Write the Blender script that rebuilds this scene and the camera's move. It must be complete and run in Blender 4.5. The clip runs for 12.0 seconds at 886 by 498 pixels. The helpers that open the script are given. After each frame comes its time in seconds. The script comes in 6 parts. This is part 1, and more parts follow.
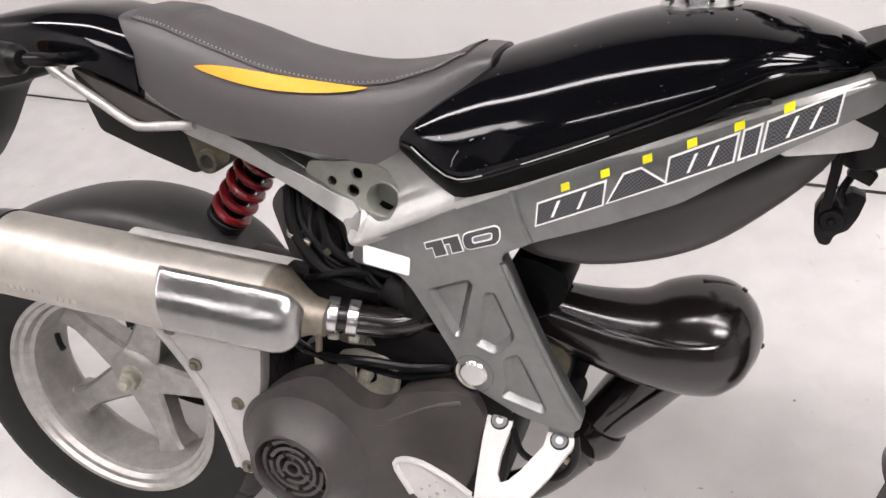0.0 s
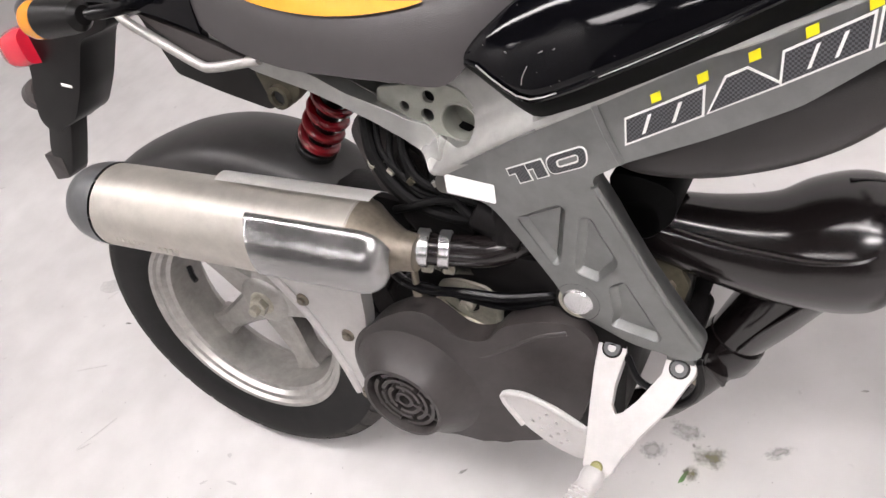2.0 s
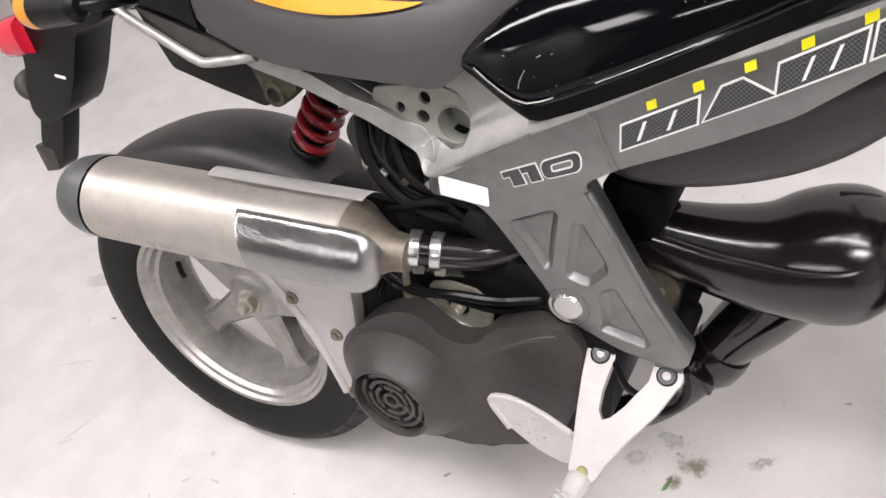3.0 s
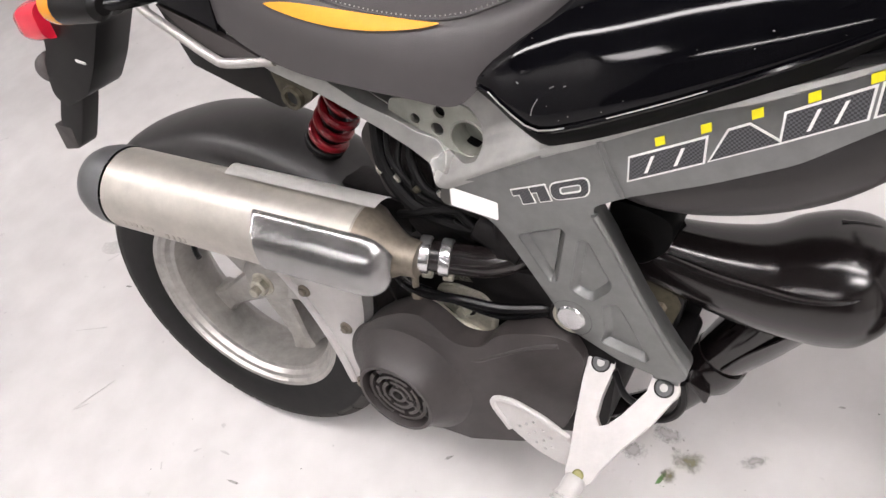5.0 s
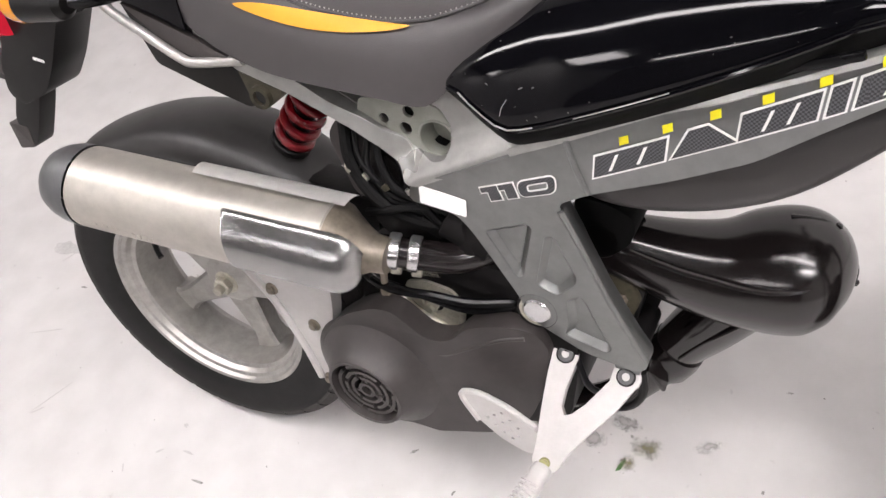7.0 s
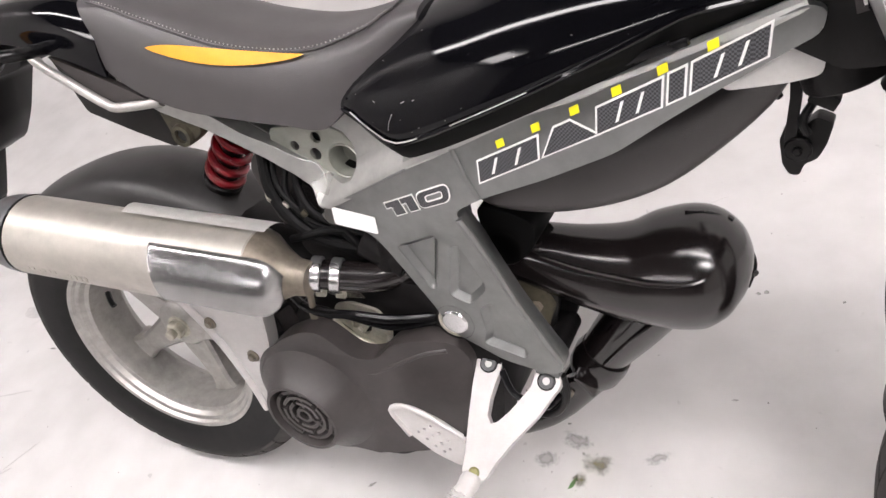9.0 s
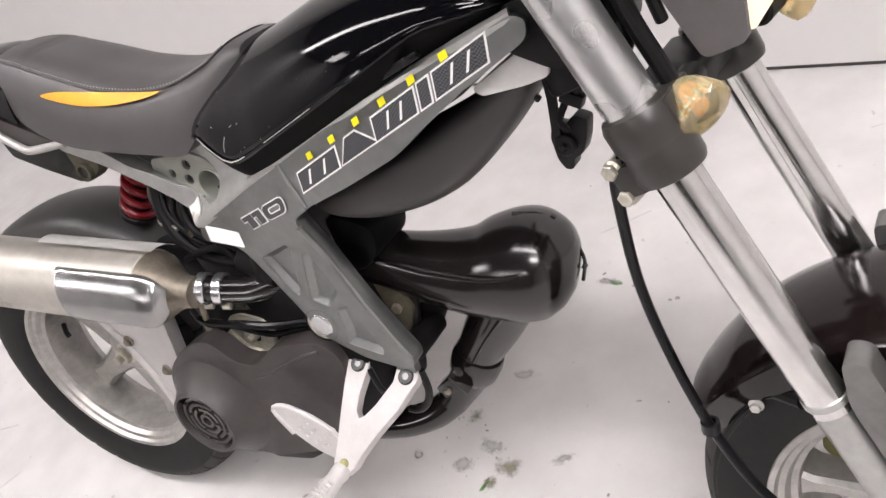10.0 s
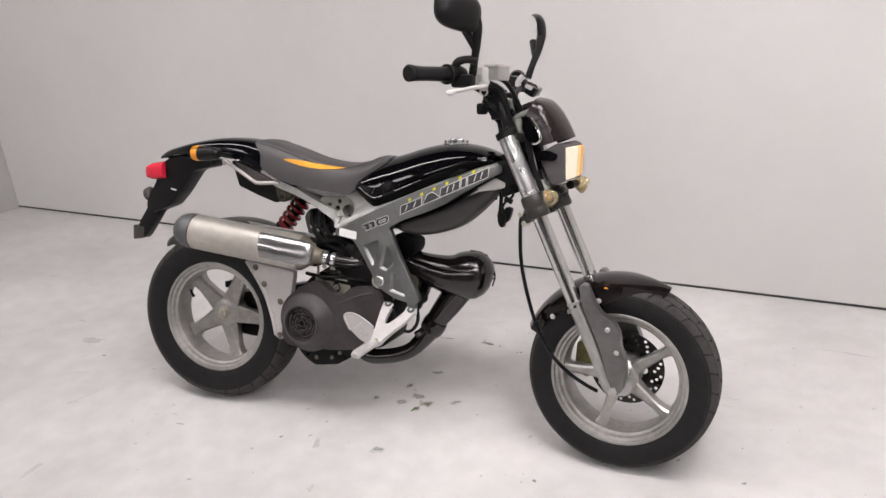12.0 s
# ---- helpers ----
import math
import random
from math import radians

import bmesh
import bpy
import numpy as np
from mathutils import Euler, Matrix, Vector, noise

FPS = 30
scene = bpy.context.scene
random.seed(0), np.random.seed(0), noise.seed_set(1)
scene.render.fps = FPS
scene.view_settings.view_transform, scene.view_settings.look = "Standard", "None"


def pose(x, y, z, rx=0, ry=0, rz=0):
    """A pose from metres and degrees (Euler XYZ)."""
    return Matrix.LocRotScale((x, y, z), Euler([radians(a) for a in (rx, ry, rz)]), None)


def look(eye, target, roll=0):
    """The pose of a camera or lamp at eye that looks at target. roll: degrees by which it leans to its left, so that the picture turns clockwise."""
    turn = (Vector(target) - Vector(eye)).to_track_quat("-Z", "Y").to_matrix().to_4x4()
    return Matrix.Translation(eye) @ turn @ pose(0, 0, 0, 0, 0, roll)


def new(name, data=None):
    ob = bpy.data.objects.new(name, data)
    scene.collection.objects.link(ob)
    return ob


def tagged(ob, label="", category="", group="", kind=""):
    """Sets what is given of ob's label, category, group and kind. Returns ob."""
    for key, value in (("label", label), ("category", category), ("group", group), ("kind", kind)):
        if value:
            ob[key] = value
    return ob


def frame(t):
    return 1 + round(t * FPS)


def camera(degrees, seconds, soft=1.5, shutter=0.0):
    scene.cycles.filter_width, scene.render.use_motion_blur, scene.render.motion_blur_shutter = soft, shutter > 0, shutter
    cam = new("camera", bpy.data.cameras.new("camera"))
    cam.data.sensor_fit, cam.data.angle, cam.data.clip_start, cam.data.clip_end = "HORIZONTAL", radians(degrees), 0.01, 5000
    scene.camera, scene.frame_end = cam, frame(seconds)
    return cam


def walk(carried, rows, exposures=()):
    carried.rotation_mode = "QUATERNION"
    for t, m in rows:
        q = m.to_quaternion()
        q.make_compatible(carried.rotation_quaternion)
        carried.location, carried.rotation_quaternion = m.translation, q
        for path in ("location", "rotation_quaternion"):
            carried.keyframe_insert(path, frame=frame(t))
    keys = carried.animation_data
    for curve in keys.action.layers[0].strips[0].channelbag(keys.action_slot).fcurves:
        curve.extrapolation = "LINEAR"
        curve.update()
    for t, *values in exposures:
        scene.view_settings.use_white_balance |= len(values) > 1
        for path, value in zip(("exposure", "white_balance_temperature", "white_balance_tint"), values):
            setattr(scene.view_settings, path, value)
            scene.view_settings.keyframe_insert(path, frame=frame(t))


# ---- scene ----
cam = camera(60.6, 12.0)
PATH = [
    (0, (0.837, -0.533, 1.022), (0.041, 0.854, -0.179), -8.8),
    (0.3, (0.841, -0.542, 1.026), (0.129, 0.886, -0.179), -9.1),
    (0.5, (0.859, -0.486, 1.016), (0.16, 0.929, -0.212), -10.7),
    (0.7, (0.852, -0.445, 1.018), (0.09, 0.858, -0.294), -13.6),
    (1, (0.864, -0.424, 1.016), (-0.154, 0.678, -0.306), -22.4),
    (1.5, (0.862, -0.414, 1.013), (-0.252, 0.567, -0.328), -26.5),
    (2, (0.86, -0.418, 1.007), (-0.248, 0.543, -0.353), -26.1),
    (2.5, (0.863, -0.417, 1.004), (-0.239, 0.549, -0.356), -25.1),
    (3, (0.858, -0.423, 1.007), (-0.226, 0.563, -0.354), -23.6),
    (5, (0.858, -0.395, 1.056), (-0.221, 0.495, -0.374), -23.6),
    (5.5, (0.874, -0.396, 1.05), (-0.207, 0.494, -0.378), -23.4),
    (6, (0.88, -0.394, 1.043), (-0.192, 0.515, -0.379), -22.6),
    (6.5, (0.866, -0.403, 1.045), (-0.171, 0.531, -0.387), -21.7),
    (7, (0.854, -0.412, 1.073), (-0.121, 0.535, -0.394), -20.8),
    (9, (0.956, -0.419, 1.041), (-0.054, 0.641, -0.321), -22.8),
    (9.3, (1.013, -0.415, 0.981), (-0.038, 0.64, -0.354), -25.1),
    (9.5, (1.073, -0.41, 0.965), (0.026, 0.647, -0.371), -27.2),
    (9.8, (1.169, -0.366, 0.96), (0.026, 0.676, -0.308), -29.4),
    (10, (1.188, -0.398, 0.993), (0.052, 0.692, -0.24), -27.1),
    (10.2, (1.225, -0.489, 1.026), (0.059, 0.673, -0.11), -22.8),
    (10.4, (1.253, -0.653, 1.069), (0.096, 0.59, 0.013), -17.8),
    (10.5, (1.255, -0.713, 1.095), (0.126, 0.561, 0.045), -15.8),
    (10.7, (1.318, -0.841, 1.127), (0.188, 0.476, 0.133), -12.9),
    (11, (1.427, -1.114, 1.161), (0.388, 0.333, 0.252), -7.5),
    (11.5, (1.538, -1.405, 1.228), (0.601, 0.166, 0.42), -5.2),
    (12, (1.589, -1.617, 1.253), (0.733, 0.032, 0.512), -4.2),
]
walk(cam, [(t, look(eye, target, roll)) for t, eye, target, roll in PATH], [(0, 0.04), (1.0, 0.14), (2.0, -0.04), (7.2, -0.07), (9.0, 0.05), (9.7, 0.0), (10.3, -0.07), (11.0, -0.26), (12.0, -0.44)])

# ---- light ----
world = bpy.data.worlds.new("world")
scene.world = world
world.use_nodes = True
world.node_tree.nodes["Background"].inputs[0].default_value = (0.9, 0.93, 1.0, 1)
world.node_tree.nodes["Background"].inputs[1].default_value = 0.1
LIGHT = 36.0


# ---- materials ----
def mat(name, color, rough=0.5, metal=0.0, coat=0.0, vary=0.15, scale=40.0, bump=0.0, bump_scale=300.0, rough_vary=0.1, spec=0.5, aniso=None, dust=0.0):
    """A surface with colour variation at two scales, roughness variation and fine relief."""
    m = bpy.data.materials.new(name)
    m.use_nodes = True
    nt = m.node_tree
    b = nt.nodes["Principled BSDF"]
    tc = nt.nodes.new("ShaderNodeTexCoord")
    src = tc.outputs["Object"]
    if aniso:
        mp = nt.nodes.new("ShaderNodeMapping")
        mp.inputs["Scale"].default_value = aniso
        nt.links.new(src, mp.inputs["Vector"])
        src = mp.outputs["Vector"]
    n1 = nt.nodes.new("ShaderNodeTexNoise")
    n1.inputs["Scale"].default_value = scale
    n1.inputs["Detail"].default_value = 6
    n1.inputs["Roughness"].default_value = 0.65
    n2 = nt.nodes.new("ShaderNodeTexNoise")
    n2.inputs["Scale"].default_value = scale / 7
    n2.inputs["Detail"].default_value = 3
    for n in (n1, n2):
        nt.links.new(src, n.inputs["Vector"])
    mix = nt.nodes.new("ShaderNodeMath")
    mix.operation = "MULTIPLY_ADD"
    mix.inputs[1].default_value = 0.5
    nt.links.new(n1.outputs["Fac"], mix.inputs[0])
    half = nt.nodes.new("ShaderNodeMath")
    half.operation = "MULTIPLY"
    half.inputs[1].default_value = 0.5
    nt.links.new(n2.outputs["Fac"], half.inputs[0])
    nt.links.new(half.outputs[0], mix.inputs[2])
    ramp = nt.nodes.new("ShaderNodeValToRGB")
    lo = [max(0.0, c * (1 - 1.6 * vary)) for c in color]
    hi = [min(1.0, c * (1 + 1.6 * vary) + dust) for c in color]
    ramp.color_ramp.elements[0].position, ramp.color_ramp.elements[0].color = 0.3, (*lo, 1)
    ramp.color_ramp.elements[1].position, ramp.color_ramp.elements[1].color = 0.7, (*hi, 1)
    nt.links.new(mix.outputs[0], ramp.inputs[0])
    nt.links.new(ramp.outputs[0], b.inputs["Base Color"])
    rr = nt.nodes.new("ShaderNodeMapRange")
    rr.inputs["From Min"].default_value, rr.inputs["From Max"].default_value = 0.3, 0.7
    rr.inputs["To Min"].default_value, rr.inputs["To Max"].default_value = max(0.02, rough - rough_vary), min(1.0, rough + rough_vary)
    nt.links.new(n2.outputs["Fac"], rr.inputs["Value"])
    nt.links.new(rr.outputs[0], b.inputs["Roughness"])
    b.inputs["Metallic"].default_value = metal
    b.inputs["Coat Weight"].default_value = coat
    b.inputs["Coat Roughness"].default_value = 0.04
    b.inputs["Specular IOR Level"].default_value = spec
    if bump:
        nb = nt.nodes.new("ShaderNodeTexNoise")
        nb.inputs["Scale"].default_value = bump_scale
        nb.inputs["Detail"].default_value = 4
        nt.links.new(src, nb.inputs["Vector"])
        bp = nt.nodes.new("ShaderNodeBump")
        bp.inputs["Strength"].default_value = bump
        bp.inputs["Distance"].default_value = 0.001
        nt.links.new(nb.outputs["Fac"], bp.inputs["Height"])
        nt.links.new(bp.outputs[0], b.inputs["Normal"])
    return m


def glow(name, color, strength):
    m = bpy.data.materials.new(name)
    m.use_nodes = True
    b = m.node_tree.nodes["Principled BSDF"]
    b.inputs["Base Color"].default_value = (*[c * 0.25 for c in color], 1)
    b.inputs["Emission Color"].default_value = (*color, 1)
    b.inputs["Emission Strength"].default_value = strength
    return m


def clear(name, color, rough=0.05, transmit=0.8):
    m = mat(name, color, rough, vary=0.05)
    m.node_tree.nodes["Principled BSDF"].inputs["Transmission Weight"].default_value = transmit
    return m


BLACK_PAINT = mat("black_gloss_paint", (0.0022, 0.0022, 0.003), 0.065, vary=0.2, rough_vary=0.02, scale=25, spec=0.26)
TRIM = mat("matte_black_trim", (0.003, 0.003, 0.003), 0.55, vary=0.2, spec=0.06)
SEAT_VINYL = mat("seat_vinyl", (0.048, 0.0435, 0.0445), 0.5, vary=0.12, bump=0.35, bump_scale=700, rough_vary=0.06, spec=0.6)
SEAT_SIDE = mat("seat_side_vinyl", (0.045, 0.041, 0.042), 0.45, vary=0.1, bump=0.3, bump_scale=900, rough_vary=0.05, spec=0.65)
STITCH = mat("pale_thread", (0.30, 0.29, 0.28), 0.6, vary=0.1)
YELLOW = mat("yellow_vinyl", (0.66, 0.29, 0.014), 0.5, vary=0.08, bump=0.2)
DECAL_YELLOW = mat("yellow_decal", (0.80, 0.72, 0.01), 0.4, vary=0.03)
SILVER = mat("silver_frame_paint", (0.215, 0.22, 0.217), 0.34, metal=0.85, vary=0.10, scale=60, rough_vary=0.07, bump=0.08, bump_scale=900)
CAST = mat("cast_alloy", (0.38, 0.38, 0.365), 0.36, metal=0.7, vary=0.12, scale=60, bump=0.15, bump_scale=600)
WHEEL = mat("wheel_silver_paint", (0.37, 0.36, 0.34), 0.40, metal=0.75, vary=0.2, scale=50, bump=0.12, dust=0.02)
WHITE_ALLOY = mat("white_alloy", (0.46, 0.446, 0.437), 0.45, metal=0.1, vary=0.07, scale=70, bump=0.12)
CHROME = mat("chrome", (0.64, 0.64, 0.64), 0.27, metal=0.95, vary=0.08, rough_vary=0.06, scale=35, bump=0.05, bump_scale=140)
PALE = mat("pale_plate", (0.66, 0.65, 0.635), 0.42, metal=0.15, vary=0.08, scale=80)
BRUSHED = mat("brushed_muffler_steel", (0.42, 0.398, 0.36), 0.46, metal=0.65, vary=0.12, scale=45, aniso=(1, 1, 1), bump=0.1, bump_scale=900)
STEEL = mat("dull_steel", (0.48, 0.47, 0.45), 0.45, metal=0.7, vary=0.15, scale=90)
DULL = mat("heat_stained_steel", (0.20, 0.175, 0.14), 0.5, metal=0.6, vary=0.3, scale=60)
ZINC = mat("yellow_zinc", (0.47, 0.45, 0.38), 0.42, metal=0.55, vary=0.25, scale=120)
COVER = mat("engine_cover_plastic", (0.036, 0.031, 0.030), 0.52, vary=0.32, scale=24, bump=0.3, bump_scale=800, dust=0.004, spec=0.5)
HUGGER = mat("smooth_dark_plastic", (0.022, 0.021, 0.021), 0.38, vary=0.15, rough_vary=0.08, dust=0.006, spec=0.35)
TREAD = mat("worn_tread_rubber", (0.034, 0.031, 0.030), 0.8, vary=0.25, bump=0.3, bump_scale=400, spec=0.3, dust=0.01)
CLAMP = mat("dark_clamp_paint", (0.022, 0.020, 0.018), 0.28, vary=0.2, spec=0.5)
BELLY = mat("belly_plastic", (0.027, 0.024, 0.0235), 0.5, vary=0.15, scale=20, bump=0.3, bump_scale=900, spec=0.6)
PLASTIC = mat("black_plastic", (0.0045, 0.0042, 0.0042), 0.40, vary=0.2, bump=0.2, bump_scale=700, spec=0.22)
ENGINE = mat("engine_black", (0.005, 0.0045, 0.0046), 0.42, metal=0.1, vary=0.4, scale=70, bump=0.3, bump_scale=250, spec=0.16)
PIPE_BLACK = mat("satin_black_pipe", (0.0068, 0.0050, 0.0050), 0.16, vary=0.3, scale=30, rough_vary=0.06, spec=0.6, bump=0.22, bump_scale=28, dust=0.003)
RUBBER = mat("tyre_rubber", (0.007, 0.0068, 0.0068), 0.65, vary=0.25, bump=0.25, bump_scale=500, dust=0.003, spec=0.25)
WIRE = mat("matte_black_wire", (0.004, 0.004, 0.0042), 0.5, vary=0.3, spec=0.12)
HOSE = mat("black_rubber_hose", (0.004, 0.004, 0.0045), 0.28, vary=0.2, spec=0.24)
RED = mat("red_spring_paint", (0.17, 0.005, 0.010), 0.30, coat=0.3, vary=0.2)
CAP_GREY = mat("grey_end_cap", (0.095, 0.098, 0.10), 0.36, metal=0.4, vary=0.2, scale=40)
GUARD_PAINT = mat("brown_black_guard_paint", (0.008, 0.0055, 0.0055), 0.12, vary=0.25, rough_vary=0.04, spec=0.34)
FORK = mat("polished_fork_metal", (0.66, 0.655, 0.64), 0.15, metal=1.0, vary=0.08, rough_vary=0.05, scale=60)
WHITE_STICKER = mat("white_sticker", (0.85, 0.85, 0.84), 0.5, vary=0.02)
DECAL_WHITE = mat("white_decal_edge", (0.78, 0.78, 0.76), 0.4, vary=0.04)


def weave(name, a, b, size):
    """A printed weave: small dark squares of two tones."""
    m = mat(name, a, 0.4, vary=0.1, scale=300)
    nt = m.node_tree
    tc, ck = nt.nodes.new("ShaderNodeTexCoord"), nt.nodes.new("ShaderNodeTexChecker")
    ck.inputs["Scale"].default_value = 1 / size
    ck.inputs["Color1"].default_value, ck.inputs["Color2"].default_value = (*a, 1), (*b, 1)
    nt.links.new(tc.outputs["Object"], ck.inputs["Vector"])
    nt.links.new(ck.outputs["Color"], nt.nodes["Principled BSDF"].inputs["Base Color"])
    return m


DECAL_DARK = weave("dark_weave_decal", (0.020, 0.020, 0.023), (0.075, 0.077, 0.083), 0.0017)
GUSSET = mat("grey_plate_paint", (0.25, 0.255, 0.225), 0.45, metal=0.2, vary=0.14, scale=70, bump=0.1)
# Near-black that paints the darkness inside openings.
HOLLOW_SHADE = mat("hollow_shade_black", (0.006, 0.006, 0.006), 0.8)
AMBER = clear("amber_lens", (0.95, 0.36, 0.02), 0.15, 0.35)
AMBER_PALE = clear("pale_amber_lens", (0.80, 0.66, 0.36), 0.2, 0.72)
RED_LENS = clear("red_lens", (0.75, 0.02, 0.05), 0.12, 0.2)
LENS = glow("lit_headlight", (1.0, 0.86, 0.66), 1.0)
LENS_WARM = glow("lit_headlight_warm", (1.0, 0.70, 0.36), 0.85)
LENS_EDGE = glow("lit_headlight_edge", (1.0, 0.50, 0.12), 0.8)
BRASS = mat("gold_caliper", (0.30, 0.29, 0.13), 0.4, metal=0.6, vary=0.2)
DISC = mat("brake_disc_steel", (0.05, 0.049, 0.048), 0.35, metal=0.7, vary=0.2, spec=0.3)
BRACKET = mat("dark_cast_bracket", (0.16, 0.157, 0.153), 0.38, metal=0.65, vary=0.15, scale=60, bump=0.15)
SHELL = mat("grey_shell_plastic", (0.075, 0.07, 0.07), 0.5, vary=0.12, bump=0.2, bump_scale=700, spec=0.3)
COWL = mat("brown_black_cowl", (0.016, 0.011, 0.011), 0.22, vary=0.2, rough_vary=0.05, spec=0.45)
OLIVE = mat("rusty_olive_paint", (0.045, 0.040, 0.027), 0.6, vary=0.5, scale=90, spec=0.3)
MIRROR = mat("mirror_glass", (0.9, 0.9, 0.9), 0.02, metal=1.0, vary=0.0, rough_vary=0.0)


def room_paint(name, color, rough, big, fine):
    """Painted surface with broad clouds, faint scuffs and small specks, in metres."""
    m = bpy.data.materials.new(name)
    m.use_nodes = True
    nt = m.node_tree
    b = nt.nodes["Principled BSDF"]
    geo = nt.nodes.new("ShaderNodeNewGeometry")

    def noise_at(scale, detail, a, z, lo, hi):
        n = nt.nodes.new("ShaderNodeTexNoise")
        n.inputs["Scale"].default_value, n.inputs["Detail"].default_value = scale, detail
        nt.links.new(geo.outputs["Position"], n.inputs["Vector"])
        r = nt.nodes.new("ShaderNodeMapRange")
        r.inputs["From Min"].default_value, r.inputs["From Max"].default_value = a, z
        r.inputs["To Min"].default_value, r.inputs["To Max"].default_value = lo, hi
        nt.links.new(n.outputs["Fac"], r.inputs["Value"])
        return r.outputs[0]

    a = noise_at(1.7, 4, 0.35, 0.65, 1 - big, 1 + big * 0.3)
    c = noise_at(14, 8, 0.35, 0.7, 1 - fine, 1 + fine * 0.3)
    s = noise_at(38, 3, 0.70, 0.78, 1.0, 1 - 2.2 * fine)
    mul = nt.nodes.new("ShaderNodeMath")
    mul.operation = "MULTIPLY"
    nt.links.new(a, mul.inputs[0]), nt.links.new(c, mul.inputs[1])
    mul2 = nt.nodes.new("ShaderNodeMath")
    mul2.operation = "MULTIPLY"
    nt.links.new(mul.outputs[0], mul2.inputs[0]), nt.links.new(s, mul2.inputs[1])
    sc = nt.nodes.new("ShaderNodeVectorMath")
    sc.operation = "SCALE"
    sc.inputs[0].default_value = color
    nt.links.new(mul2.outputs[0], sc.inputs["Scale"])
    nt.links.new(sc.outputs[0], b.inputs["Base Color"])
    b.inputs["Roughness"].default_value = rough
    bp = nt.nodes.new("ShaderNodeBump")
    bp.inputs["Strength"].default_value, bp.inputs["Distance"].default_value = 0.15, 0.002
    nt.links.new(c, bp.inputs["Height"])
    nt.links.new(bp.outputs[0], b.inputs["Normal"])
    return m


FLOOR_PAINT = room_paint("floor_paint", (0.57, 0.556, 0.550), 0.42, 0.13, 0.075)
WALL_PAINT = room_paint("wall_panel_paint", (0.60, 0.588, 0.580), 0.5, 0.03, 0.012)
# Wall paint darkened for the left wall, standing in for its weaker light.
SHADED_WALL_PAINT = room_paint("shaded_wall_paint", (0.46, 0.452, 0.447), 0.5, 0.03, 0.012)
CEILING_PAINT = room_paint("ceiling_paint", (0.032, 0.032, 0.032), 0.8, 0.03, 0.02)
DARK_WALL = room_paint("dark_wall_paint", (0.040, 0.039, 0.038), 0.8, 0.03, 0.02)
GAP = mat("dark_joint", (0.05, 0.047, 0.045), 0.8)
STAIN_DARK = mat("dark_scuff", (0.24, 0.235, 0.225), 0.6, vary=0.5, scale=150)
STAIN_GREY = mat("grey_scuff", (0.44, 0.43, 0.425), 0.5, vary=0.12, scale=120)
STAIN_GREEN = mat("green_fleck", (0.10, 0.22, 0.07), 0.6, vary=0.4, scale=120)


# ---- mesh helpers ----
def part(name, bm, material, parent=None, label="", m=None, sharp=32, mirror=False):
    """Links a bmesh as one mesh object, under a thing or a part when given."""
    if m is not None:
        bm.transform(m)
    bmesh.ops.recalc_face_normals(bm, faces=bm.faces)
    me = bpy.data.meshes.new(name)
    bm.to_mesh(me)
    bm.free()
    me.shade_smooth()
    me.set_sharp_from_angle(angle=radians(sharp))
    me.materials.append(material)
    ob = new(name, me)
    if parent:
        ob.parent = parent
    if label:
        tagged(ob, label)
    return ob


def soften(bm, offset, segments=2, angle=40):
    """Bevels the edges that turn by more than angle degrees."""
    bmesh.ops.recalc_face_normals(bm, faces=bm.faces)
    edges = [e for e in bm.edges if len(e.link_faces) == 2 and e.calc_face_angle(0) > radians(angle)]
    bmesh.ops.bevel(bm, geom=edges, offset=offset, segments=segments, profile=0.6, affect="EDGES", clamp_overlap=True)
    return bm


def box(size, at=(0, 0, 0), bevel=0.003, turn=(0, 0, 0), segments=2):
    bm = bmesh.new()
    bmesh.ops.create_cube(bm, size=1)
    bm.transform(Matrix.Diagonal((*size, 1)))
    if bevel:
        soften(bm, bevel, segments)
    bm.transform(pose(*at, *turn))
    return bm


def prism(outline, y0, y1, bevel=0.003, holes=(), segments=2):
    """A plate with an outline in x and z, from y0 to y1, with holes through it."""
    bm = bmesh.new()
    for loop in (outline, *holes):
        vs = [bm.verts.new((x, y0, z)) for x, z in loop]
        for a, b in zip(vs, vs[1:] + vs[:1]):
            bm.edges.new((a, b))
    bmesh.ops.triangle_fill(bm, use_beauty=True, use_dissolve=False, edges=bm.edges[:])
    ret = bmesh.ops.extrude_face_region(bm, geom=bm.faces[:])
    vs = [g for g in ret["geom"] if isinstance(g, bmesh.types.BMVert)]
    bmesh.ops.translate(bm, verts=vs, vec=(0, y1 - y0, 0))
    if bevel:
        soften(bm, bevel, segments)
    return bm


def rounded(outline, radius, steps=4):
    """The outline with its corners rounded off."""
    out = []
    n = len(outline)
    for i in range(n):
        p, a, b = (Vector(outline[k % n]) for k in (i, i - 1, i + 1))
        r = min(radius, (a - p).length * 0.45, (b - p).length * 0.45)
        s, e = p + (a - p).normalized() * r, p + (b - p).normalized() * r
        for k in range(steps + 1):
            u = k / steps
            out.append(tuple((1 - u) ** 2 * s + 2 * u * (1 - u) * p + u * u * e))
    return out


def circle(x, z, r, n=20):
    return [(x + r * math.cos(2 * math.pi * k / n), z + r * math.sin(2 * math.pi * k / n)) for k in range(n)]


